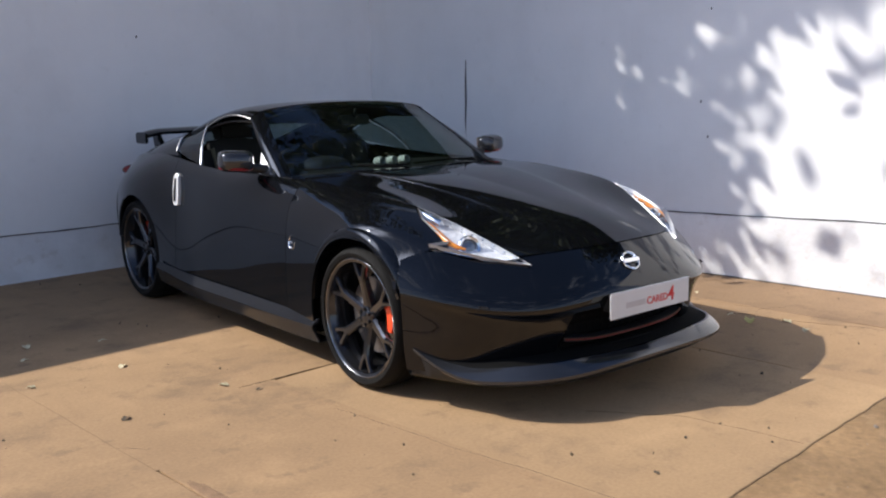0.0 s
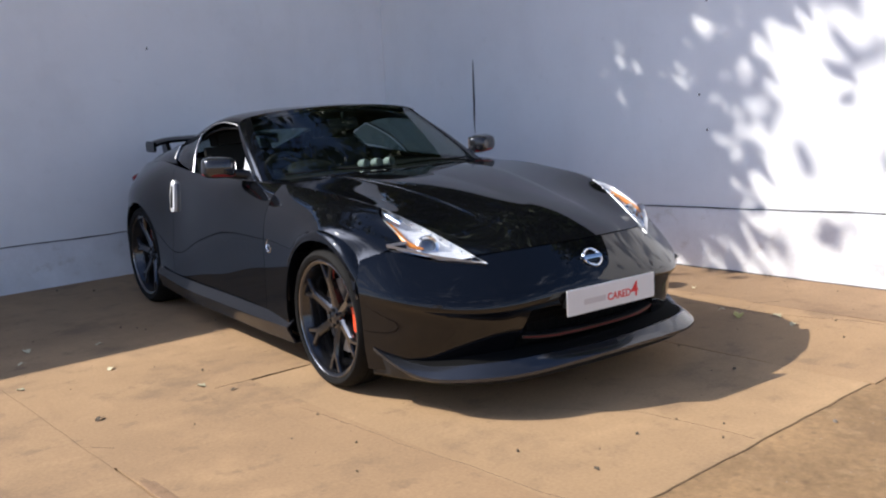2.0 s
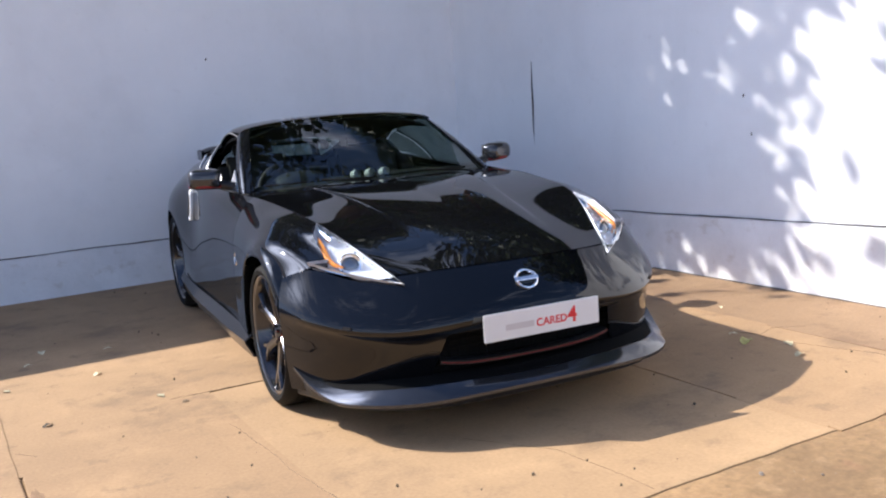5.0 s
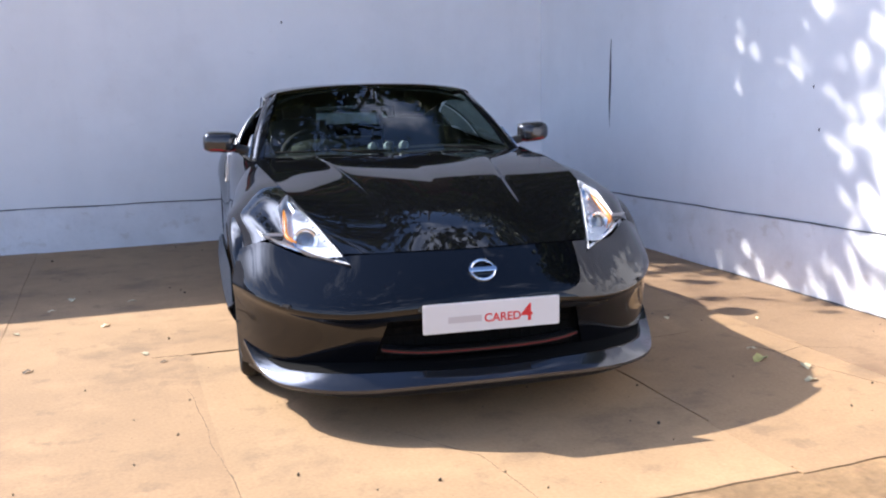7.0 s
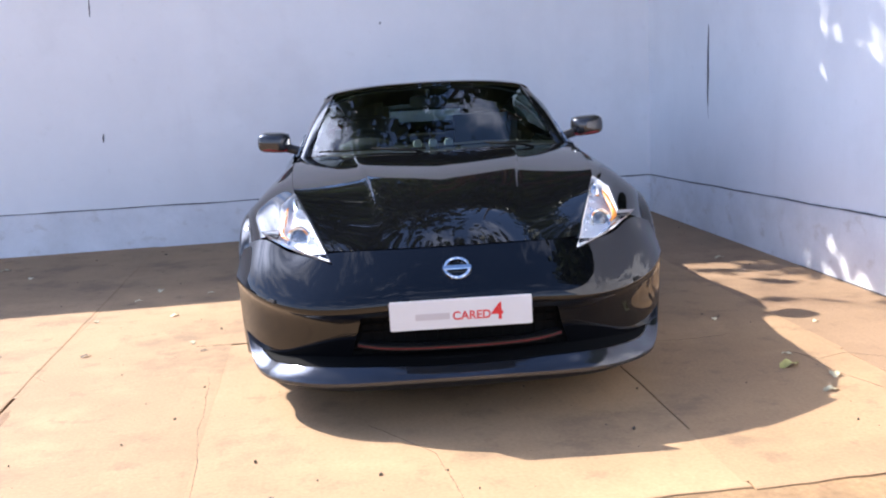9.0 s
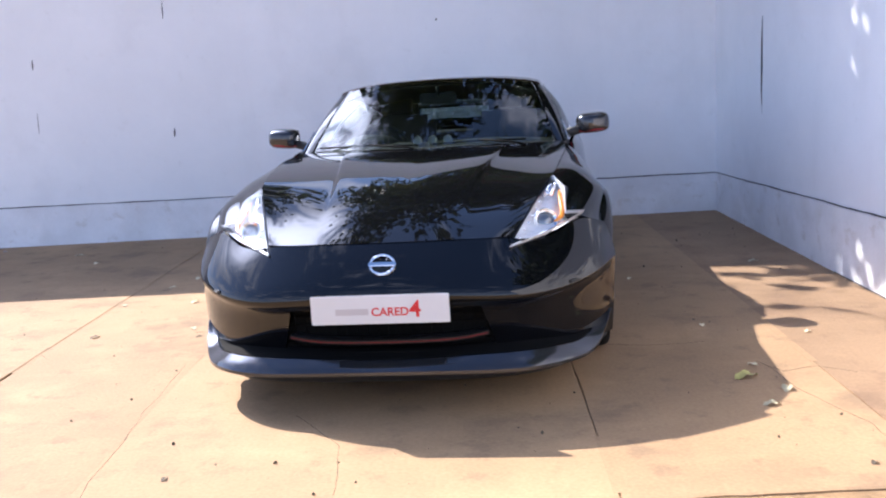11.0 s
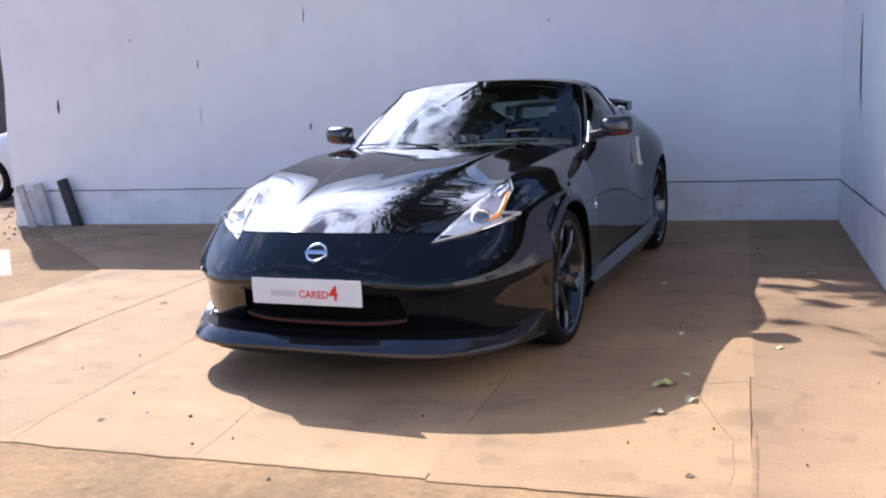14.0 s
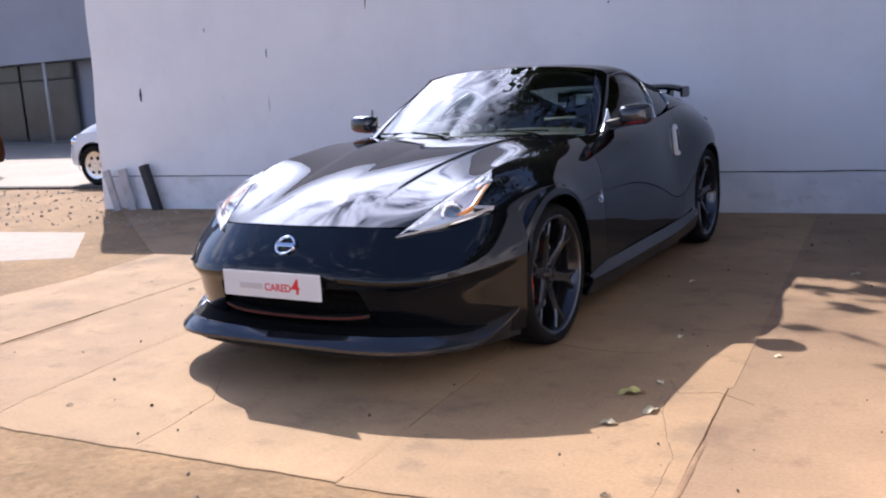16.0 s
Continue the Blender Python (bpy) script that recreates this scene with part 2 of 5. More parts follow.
def part(name, bm, mat, parent=None, label="", smooth=38):
    """Links a bmesh as one mesh object under a thing or a part."""
    sharp(bm, smooth)
    me = bpy.data.meshes.new(name)
    bm.to_mesh(me)
    bm.free()
    me.materials.append(mat)
    ob = new(name, me)
    ob.parent = parent
    return tagged(ob, label)


def thing(name, m, label, category, group="", kind=""):
    ob = new(name)
    ob.matrix_world = m
    return tagged(ob, label, category, group, kind)


def box(bm, x0, x1, y0, y1, z0, z1, bevel=0.0):
    r = bmesh.ops.create_cube(bm, size=1)
    bmesh.ops.transform(bm, matrix=Matrix.LocRotScale(((x0 + x1) / 2, (y0 + y1) / 2, (z0 + z1) / 2), None, (abs(x1 - x0), abs(y1 - y0), abs(z1 - z0))), verts=r["verts"])
    if bevel:
        bmesh.ops.bevel(bm, geom=list({e for v in r["verts"] for e in v.link_edges}), offset=bevel, segments=2, affect="EDGES")
    return bm


def spline(points, ts, knots=None):
    """Natural cubic spline through points, at parameters ts in 0..1 (chord length) or at given knots."""
    p = np.array(points, float)
    if knots is None:
        d = np.linalg.norm(np.diff(p, axis=0), axis=1)
        k = np.concatenate([[0], np.cumsum(d)]) / d.sum()
    else:
        k = np.array(knots, float)
    n = len(p)
    if n == 2:
        f = ((np.array(ts) - k[0]) / (k[1] - k[0]))[:, None]
        return p[0] + f * (p[1] - p[0])
    h = np.diff(k)
    a = np.eye(n)
    b = np.zeros_like(p)
    for i in range(1, n - 1):
        a[i, i - 1], a[i, i], a[i, i + 1] = h[i - 1], 2 * (h[i - 1] + h[i]), h[i]
        b[i] = 3 * ((p[i + 1] - p[i]) / h[i] - (p[i] - p[i - 1]) / h[i - 1])
    c = np.linalg.solve(a, b)
    out = []
    for t in ts:
        i = min(max(np.searchsorted(k, t, "right") - 1, 0), n - 2)
        s = t - k[i]
        bb = (p[i + 1] - p[i]) / h[i] - h[i] * (2 * c[i] + c[i + 1]) / 3
        out.append(p[i] + s * bb + s * s * c[i] + s ** 3 * (c[i + 1] - c[i]) / (3 * h[i]))
    return np.array(out)


def surface(curves, nu, nv, mirror=False):
    """Grid [nu][nv] through longitudinal curves (u along each, v across them); mirror adds the half at -x."""
    us, vs = np.linspace(0, 1, nu), np.linspace(0, 1, nv)
    rows = [spline(c, us) for c in curves]
    grid = np.array([spline([r[i] for r in rows], vs, np.linspace(0, 1, len(rows))) for i in range(nu)])
    if mirror:
        other = grid[:, :0:-1].copy()
        other[:, :, 0] *= -1
        grid = np.concatenate([other, grid], axis=1)
    return grid


def sheet(grid, thick=0.0, flip=False, bm=None):
    """A bmesh from a grid; thick gives it a back and a rim."""
    bm = bm or bmesh.new()
    nu, nv = grid.shape[:2]
    vs = [[bm.verts.new(grid[i, j]) for j in range(nv)] for i in range(nu)]
    for i in range(nu - 1):
        for j in range(nv - 1):
            q = (vs[i][j], vs[i + 1][j], vs[i + 1][j + 1], vs[i][j + 1])
            bm.faces.new(q[::-1] if flip else q)
    if thick:
        bm.normal_update()
        bmesh.ops.solidify(bm, geom=bm.faces[:], thickness=thick)
    bm.normal_update()
    return bm


def face_out(grid, toward):
    """True where the sheet's normals would look away from the way 'toward'."""
    i, j = grid.shape[0] // 2, grid.shape[1] // 2
    a, b = grid[i + 1, j] - grid[i, j], grid[i, j + 1] - grid[i, j]
    return float(np.dot(np.cross(a, b), toward)) < 0


def panel(grid, toward, thick=0.012):
    """A shell with its outer side at the grid."""
    return shell(sheet(grid, 0, face_out(grid, toward)), thick)


def shell(bm, thick):
    bm.normal_update()
    faces = bm.faces[:]
    norm = {v: v.normal.copy() for v in bm.verts}
    edges = [e for e in bm.edges if len(e.link_faces) == 1]
    inner = {v: bm.verts.new(v.co - norm[v] * thick) for v in list(bm.verts)}
    for f in faces:
        bm.faces.new([inner[v] for v in reversed(f.verts)])
    for e in edges:
        lo = next(x for x in e.link_loops)
        a, b = lo.vert, lo.link_loop_next.vert
        bm.faces.new((b, a, inner[a], inner[b]))
    bm.normal_update()
    return bm


def cut(bm, *cutters):
    """bm minus the cutters, by exact booleans."""
    me = bpy.data.meshes.new("work")
    bm.to_mesh(me)
    bm.free()
    ob = new("work", me)
    made = [ob]
    for c in cutters:
        cm = bpy.data.meshes.new("work")
        c.to_mesh(cm)
        c.free()
        co = new("work", cm)
        made.append(co)
        mod = ob.modifiers.new("cut", "BOOLEAN")
        mod.operation, mod.solver, mod.object = "DIFFERENCE", "EXACT", co
    dep = bpy.context.evaluated_depsgraph_get()
    dep.update()
    res = bmesh.new()
    res.from_mesh(ob.evaluated_get(dep).data)
    for o in made:
        bpy.data.objects.remove(o)
    return res


def flipped(bm):
    """The mirror image at x = 0."""
    b = bm.copy()
    for v in b.verts:
        v.co.x *= -1
    bmesh.ops.reverse_faces(b, faces=b.faces[:])
    return b


def tube(bm, path, radius, sides=10, closed=False, squash=1.0):
    """A round bar along a path of points; radius may be a list."""
    path = [Vector(p) for p in path]
    n = len(path)
    rad = radius if isinstance(radius, (list, tuple)) else [radius] * n
    rings = []
    for i, p in enumerate(path):
        a = path[(i - 1) % n] if closed or i else path[0]
        b = path[(i + 1) % n] if closed or i < n - 1 else path[-1]
        q = (b - a).to_track_quat("Z", "Y")
        rings.append([bm.verts.new(p + q @ Vector((math.cos(k * math.tau / sides) * rad[i], math.sin(k * math.tau / sides) * rad[i] * squash, 0))) for k in range(sides)])
    for i in range(n if closed else n - 1):
        r, s = rings[i], rings[(i + 1) % n]
        for k in range(sides):
            bm.faces.new((r[k], r[(k + 1) % sides], s[(k + 1) % sides], s[k]))
    if not closed:
        bm.faces.new(rings[0][::-1])
        bm.faces.new(rings[-1])
    return bm


def lathe(bm, profile, sides=48, axis="X"):
    """Turns a profile of (radius, along) about the axis."""
    rings = []
    for r, a in profile:
        ring = []
        for k in range(sides):
            c, s = math.cos(k * math.tau / sides), math.sin(k * math.tau / sides)
            ring.append(bm.verts.new({"X": (a, r * c, r * s), "Z": (r * c, r * s, a)}[axis]))
        rings.append(ring)
    for i in range(len(rings) - 1):
        for k in range(sides):
            bm.faces.new((rings[i][k], rings[i][(k + 1) % sides], rings[i + 1][(k + 1) % sides], rings[i + 1][k]))
    bmesh.ops.recalc_face_normals(bm, faces=bm.faces[:])
    return bm


def cylinder(bm, x0, x1, y, z, r, sides=64):
    bmesh.ops.create_cone(bm, cap_ends=True, segments=sides, radius1=r, radius2=r, depth=abs(x1 - x0),
                          matrix=Matrix.Translation(((x0 + x1) / 2, y, z)) @ Matrix.Rotation(math.pi / 2, 4, "Y"))
    return bm


def prism(outline, way, depth):
    """A closed prism: a flat or bent outline of 3D points pushed both ways along 'way'."""
    bm = bmesh.new()
    w = Vector(way).normalized() * depth
    a = [bm.verts.new(Vector(p) - w) for p in outline]
    b = [bm.verts.new(Vector(p) + w) for p in outline]
    n = len(outline)
    bm.faces.new(a)
    bm.faces.new(b[::-1])
    for i in range(n):
        bm.faces.new((a[(i + 1) % n], a[i], b[i], b[(i + 1) % n]))
    bmesh.ops.triangulate(bm, faces=[f for f in bm.faces if len(f.verts) > 4])
    bmesh.ops.recalc_face_normals(bm, faces=bm.faces[:])
    return bm


# ---- ground and walls ----
WX, WY, WEND, WTOP = 6.30, 6.956, -2.07, 2.67
SLABY = 1.46

bm = bmesh.new()
N = 150
ax = np.sign(np.linspace(-1, 1, N)) * np.abs(np.linspace(-1, 1, N)) ** 4
g = np.zeros((N, N, 3))
for i in range(N):
    for j in range(N):
        x, y = 2 + ax[i] * 900 + (i - N / 2) * 0.09, 2 + ax[j] * 900 + (j - N / 2) * 0.09
        near = max(0.0, 1 - math.hypot(x - 2, y - 3) / 16)
        g[i, j] = (x, y, -0.006 + near * 0.0025 * noise.noise(Vector((x * 2.1, y * 2.1, 0))) + near * 0.0025 * noise.noise(Vector((x * 7, y * 7, 3))))
sheet(g, 0, face_out(g, (0, 0, 1)), bm)
ground = tagged(part("ground", bm, DIRT), "bare sandy earth yard strewn with pebbles", "ground", kind="structure")

pave = tagged(new("pavement"), "worn tan concrete slab floor with cracked joints", "pavement", kind="structure")


def slab(points, top=0.0, deep=0.12, mat=CONCRETE):
    """A cast slab with slightly broken edges."""
    b = bmesh.new()
    ring = []
    n = len(points)
    for i in range(n):
        a, c = Vector(points[i]), Vector(points[(i + 1) % n])
        steps = max(2, int((c - a).length / 0.06))
        nrm = Vector((-(c - a).y, (c - a).x)).normalized()
        for k in range(steps):
            p = a.lerp(c, k / steps)
            ring.append(p + nrm * (0.006 * noise.noise(Vector((p.x * 5, p.y * 5, i * 3.1))) + (0.012 * noise.noise(Vector((p.x * 9, p.y * 9, 8))) if p.y < 1.6 else 0)))
    lo = [b.verts.new((p.x, p.y, top - deep)) for p in ring]
    hi = [b.verts.new((p.x, p.y, top - 0.002)) for p in ring]
    mid = Vector((sum(p.x for p in ring) / len(ring), sum(p.y for p in ring) / len(ring)))
    inn = [b.verts.new((p.x + (mid.x - p.x) * 0.005, p.y + (mid.y - p.y) * 0.005, top)) for p in ring]
    m = len(ring)
    for i in range(m):
        j = (i + 1) % m
        b.faces.new((lo[i], lo[j], hi[j], hi[i]))
        b.faces.new((hi[i], hi[j], inn[j], inn[i]))
    b.faces.new(inn)
    bmesh.ops.recalc_face_normals(b, faces=b.faces[:])
    return part("slab", b, mat, pave, smooth=4)


PALER = concrete("pale_tan_concrete", (0.385, 0.250, 0.128), (0.315, 0.202, 0.104), (0.23, 0.15, 0.083))
XS = (1.945, 2.812, 4.57, 5.568, 6.42)
for i in range(4):
    a, c = XS[i] + 0.003, XS[i + 1] - 0.003
    lift = (0.0, 0.0, 0.0, -0.001)[i]
    edge = [(a, SLABY + 0.02 * (i % 2)), (c, SLABY + 0.012)]
    if i == 1:
        slab(edge + [(c, 3.614), (a, 3.614)], lift, mat=PALER)
        slab([(a, 3.624), (c, 3.624), (c, 7.1), (a, 7.1)], lift)
    else:
        slab(edge + [(c, 7.1), (a, 7.1)], lift, mat=DUSTY if i == 3 else CONCRETE)
slab([(0.95, 1.72), (1.40, 1.62), (1.939, SLABY), (1.939, 7.1), (-2.0, 7.1), (0.86, 4.62), (0.98, 3.7), (0.88, 3.15), (0.80, 2.3)], 0.004)
# pale colour stops where the wall's cast shadow begins; the outline follows that shade
tagged(slab([(-4.2, 2.4), (-0.41, 4.17), (0.20, 4.42), (-0.82, 5.50), (-1.84, 5.44), (-5.0, 5.2)], -0.004), "pale concrete slab cut off along the wall's shadow edge").data.materials[0] = PALEPAVE
# joints that have silted up
for x0, x1, y0, y1 in ((1.922, 1.962, 3.05, 7.0), (1.922, 1.962, SLABY, 2.3), (2.795, 2.829, 1.5, 7.0), (4.555, 4.585, 2.95, 7.0), (4.555, 4.585, SLABY + 0.05, 1.95), (5.552, 5.584, 2.66, 7.0), (3.6, 4.57, 3.606, 3.632)):
    part("joint_filler", box(bmesh.new(), x0, x1, y0, y1, -0.05, 0.0006), CONCRETE, pave)


def floor_crack(points, width, seed, mat):
    """A wandering hairline crack: a thin dark ribbon that lies in the slab."""
    pts = []
    for a, c in zip(points, points[1:]):
        a, c = Vector((*a, 0)), Vector((*c, 0))
        n = max(2, int((c - a).length / 0.035))
        pts += [a.lerp(c, k / n) for k in range(n)]
    pts.append(Vector((*points[-1], 0)))
    for k, p in enumerate(pts):
        p.x += 0.012 * noise.noise(Vector((k * 0.17, seed, 0))) + 0.004 * noise.noise(Vector((k * 0.9, seed, 2)))
        p.y += 0.012 * noise.noise(Vector((k * 0.17, seed, 7))) + 0.004 * noise.noise(Vector((k * 0.9, seed, 5)))
    b = bmesh.new()
    rows = []
    for k, p in enumerate(pts):
        d = (pts[min(k + 1, len(pts) - 1)] - pts[max(k - 1, 0)]).normalized()
        w = width * (0.45 + 0.75 * abs(noise.noise(Vector((k * 0.5, seed, 11)))) * 2) * min(1, 0.25 + k * 0.1, 0.25 + (len(pts) - 1 - k) * 0.1) / 2
        side_way = Vector((-d.y, d.x, 0)) * w
        rows.append([(*(p + side_way)[:2], 0.0003), (*p[:2], 0.0012), (*(p - side_way)[:2], 0.0003)])
    g = np.array(rows)
    sheet(g, 0, face_out(g, (0, 0, 1)), b)
    part("crack", b, mat, pave, "dark hairline crack")


SILTEARTH = material("silt_earth", (0.275, 0.170, 0.094), 0.95, vary=0.3, scale=9, bump=0.3, bump_scale=60, fine=0.3)
SILT_SPOTS = ((1.975, 2.62, 0.30, 0.024, 89, 1), (5.572, 1.80, 0.30, 0.012, 89, 7))
SILT = material("silted_crack", (0.11, 0.078, 0.05), 0.95, vary=0.4, scale=20)
floor_crack([(2.77, 3.1), (2.80, 2.75), (2.80, 2.45), (2.84, 2.1), (2.85, 1.75), (2.90, 1.5)], 0.0035, 1, SILT)
floor_crack([(2.65, 3.642), (2.8, 3.63), (3.0, 3.62), (3.3, 3.612)], 0.016, 2, DARK)
floor_crack([(3.70, 1.50), (3.69, 1.75), (3.66, 1.98), (3.45, 2.3)], 0.003, 3, SILT)
floor_crack([(5.34, 2.70), (5.40, 2.55), (5.55, 2.60), (5.68, 2.50)], 0.005, 4, SILT)
floor_crack([(5.36, 2.66), (5.39, 2.34), (5.51, 1.95), (5.50, 1.6)], 0.0025, 5, SILT)
floor_crack([(2.04, 2.48), (1.98, 2.42), (1.93, 2.36)], 0.010, 6, SILT)
floor_crack([(1.72, 3.4), (1.94, 3.36), (2.02, 3.25)], 0.006, 7, SILT)
floor_crack([(4.6, 3.1), (4.95, 3.0), (5.2, 3.02)], 0.006, 8, SILT)



def silt_patch(x, y, long, wide, turn, seed):
    """A thin, ragged spread of earth over a broken joint."""
    b = bmesh.new()
    c, sn = math.cos(radians(turn)), math.sin(radians(turn))
    rings = []
    for k, (size, z) in enumerate(((1.0, 0.0004), (0.7, 0.0022), (0.3, 0.003))):
        ring = []
        for i in range(40):
            a = i * math.tau / 40
            q = size * (1 + 0.45 * noise.noise(Vector((math.cos(a) * 1.6, math.sin(a) * 1.6, seed))) + 0.12 * noise.noise(Vector((math.cos(a) * 6, math.sin(a) * 6, seed))))
            u, v = math.cos(a) * long * q, math.sin(a) * wide * q
            ring.append(b.verts.new((x + u * c - v * sn, y + u * sn + v * c, z)))
        rings.append(ring)
    for r, t in zip(rings, rings[1:]):
        for i in range(40):
            b.faces.new((r[i], r[(i + 1) % 40], t[(i + 1) % 40], t[i]))
    b.faces.new(rings[-1])
    part("silt_patch", b, SILTEARTH, pave, "brown earth over a broken joint")


for spot in SILT_SPOTS:
    silt_patch(*spot)

wall_back = tagged(new("wall_back"), "white painted rendered yard wall, weathered, with a plinth", "wall", kind="structure")
b = bmesh.new()
n = 24
for i in range(n):
    z = -0.1 + (WTOP + 0.1) * i / (n - 1)
    xe = WEND + 0.045 * z + 0.012 * math.sin(z * 5)
    for x, y in ((xe, WY), (WX + 0.2, WY), (WX + 0.2, WY + 0.25), (xe, WY + 0.25)):
        b.verts.new((x, y, z))
b.verts.ensure_lookup_table()
for i in range(n - 1):
    for k in range(4):
        b.faces.new([b.verts[i * 4 + q] for q in (k, (k + 1) % 4)] + [b.verts[(i + 1) * 4 + q] for q in ((k + 1) % 4, k)])
b.faces.new([b.verts[k] for k in range(4)])
b.faces.new([b.verts[(n - 1) * 4 + k] for k in range(4)])
bmesh.ops.recalc_face_normals(b, faces=b.faces[:])
part("render_coat", b, WALLPAINT, wall_back)
wall_side = tagged(new("wall_side"), "white painted rendered wall dappled with tree shade", "wall", kind="structure")
b = bmesh.new()
for y in np.linspace(-0.1, WY - 0.003, 40):
    top = 2.31 + (WY - y) * 0.045 + 0.008 * noise.noise(Vector((0, y * 3, 0)))
    for x, z in ((WX, -0.1), (WX, top), (WX + 0.25, top), (WX + 0.25, -0.1)):
        b.verts.new((x, y, z))
b.verts.ensure_lookup_table()
for i in range(39):
    for k in range(4):
        b.faces.new([b.verts[i * 4 + q] for q in (k, (k + 1) % 4)] + [b.verts[(i + 1) * 4 + q] for q in ((k + 1) % 4, k)])
b.faces.new([b.verts[k] for k in range(4)])
b.faces.new([b.verts[39 * 4 + k] for k in range(4)])
bmesh.ops.recalc_face_normals(b, faces=b.faces[:])
part("render_coat", b, WALLPAINT, wall_side)


def plinth(parent, at, along, s0, s1, z0, z1, name="plinth"):
    """A proud band at the wall's foot with an uneven top, and the dark crack along it. along: 'x' or 'y'."""
    n = int(abs(s1 - s0) / 0.1)
    g = []
    crack = []
    for i in range(n + 1):
        s = s0 + (s1 - s0) * i / n
        z = z0 + (z1 - z0) * i / n + 0.006 * noise.noise(Vector((s * 2.3, at, 0))) + 0.003 * noise.noise(Vector((s * 9, at, 5)))
        o = 0.008 + 0.002 * noise.noise(Vector((s * 3, at, 9)))
        row = [(0, -0.06), (-o - 0.004, -0.06), (-o, z - 0.006), (-o + 0.005, z), (0, z + 0.001)]
        g.append([(s, at + d, h) if along == "x" else (at + d, s, h) for d, h in row])
        crack.append((s, at - 0.006, z + 0.004) if along == "x" else (at - 0.006, s, z + 0.004))
    b = sheet(np.array(g))
    bmesh.ops.recalc_face_normals(b, faces=b.faces[:])
    part(name, b, PLINTH, parent)
    rad = [0.0045 + 0.003 * noise.noise(Vector((p[0] * 6, p[1] * 6, 1))) for p in crack]
    part("crack", tube(bmesh.new(), crack, rad, 5), CRACK, parent, "dark crack")


part("crack", tube(bmesh.new(), [(WX - 0.012, y, 0.001 + 0.002 * noise.noise(Vector((y * 4, 0, 0)))) for y in np.linspace(0.0, 4.3, 90)], [0.005 + 0.005 * noise.noise(Vector((y * 3, 5, 0))) for y in np.linspace(0.0, 4.3, 90)], 6), CRACK, wall_side, "dark gap at the foot of the wall")
plinth(wall_back, WY, "x", WEND + 0.02, WX, 0.368, 0.325)
plinth(wall_side, WX, "y", WY - 0.02, -0.1, 0.325, 0.515)


def streak(parent, pts, rad, mat=CRACK):
    part("stain", tube(bmesh.new(), pts, rad, 6, squash=1.0), mat, parent, "dark stain")


streak(wall_side, [(WX, 5.70, 1.57), (WX, 5.705, 1.4), (WX, 5.705, 1.22), (WX, 5.715, 1.05), (WX, 5.71, 0.88)], [0.003, 0.009, 0.011, 0.008, 0.002])
for x, z0, z1, r in ((1.60, 1.92, 2.06, 0.006), (1.59, 0.91, 0.98, 0.009), (0.41, 1.55, 1.64, 0.007), (0.39, 1.0, 1.18, 0.003), (-1.32, 1.19, 1.33, 0.016), (3.94, 1.76, 1.78, 0.008), (-0.35, 1.86, 1.9, 0.006)):
    streak(wall_back, [(x + 0.004, WY, z1), (x, WY, (z0 + z1) / 2), (x - 0.003, WY, z0)], [r * 0.4, r, r * 0.5])
for y, z in ((3.39, 1.82), (3.39, 0.96), (3.45, 1.2)):
    streak(wall_side, [(WX, y, z + 0.01), (WX, y, z), (WX, y, z - 0.01)], [0.003, 0.006, 0.003])

# ---- the car ----
CAR = pose(3.891, 3.148, 0, 0, 0, -5)
car = thing("sports_car", CAR, "glossy black two-door sports coupe parked on tan concrete", "car")
HUB = 0.325


def pair(name, bm, mat, label="", parent=None):
    """The same part on both flanks."""
    part(name, flipped(bm), mat, parent or car, label)
    return part(name, bm, mat, parent or car, label)


SEAM = [(0, -0.735, 0.638), (0.25, -0.712, 0.636), (0.49, -0.640, 0.624), (0.64, -0.545, 0.616), (0.778, -0.394, 0.656), (0.865, -0.315, 0.624)]
B1 = [(0, -0.805, 0.565), (0.27, -0.79, 0.555), (0.50, -0.735, 0.53), (0.68, -0.61, 0.54), (0.82, -0.45, 0.565), (0.887, -0.328, 0.568)]
B2 = [(0, -0.875, 0.47), (0.28, -0.86, 0.465), (0.52, -0.80, 0.445), (0.71, -0.67, 0.452), (0.845, -0.50, 0.48), (0.904, -0.355, 0.502)]
B2B = [(0, -0.860, 0.415), (0.28, -0.845, 0.41), (0.511, -0.785, 0.395), (0.697, -0.657, 0.405), (0.833, -0.489, 0.432), (0.901, -0.357, 0.45)]
B3 = [(0, -0.828, 0.33), (0.276, -0.814, 0.32), (0.498, -0.760, 0.315), (0.686, -0.643, 0.315), (0.827, -0.485, 0.325), (0.895, -0.357, 0.32)]
B4 = [(0, -0.806, 0.25), (0.275, -0.793, 0.245), (0.487, -0.744, 0.24), (0.677, -0.632, 0.24), (0.822, -0.480, 0.245), (0.891, -0.357, 0.25)]
B5 = [(0, -0.794, 0.17), (0.274, -0.781, 0.17), (0.480, -0.734, 0.17), (0.669, -0.623, 0.17), (0.815, -0.475, 0.17), (0.884, -0.363, 0.17)]
REFLECTOR = material("lamp_reflector", (0.92, 0.93, 0.95), 0.18, 0.3, bump=0.6, bump_scale=34)
FRONT_ARCH, REAR_ARCH = (0.0, HUB, 0.358), (2.55, HUB, 0.362)


def arch(a):
    return cylinder(bmesh.new(), 0.55, 1.2, *a)


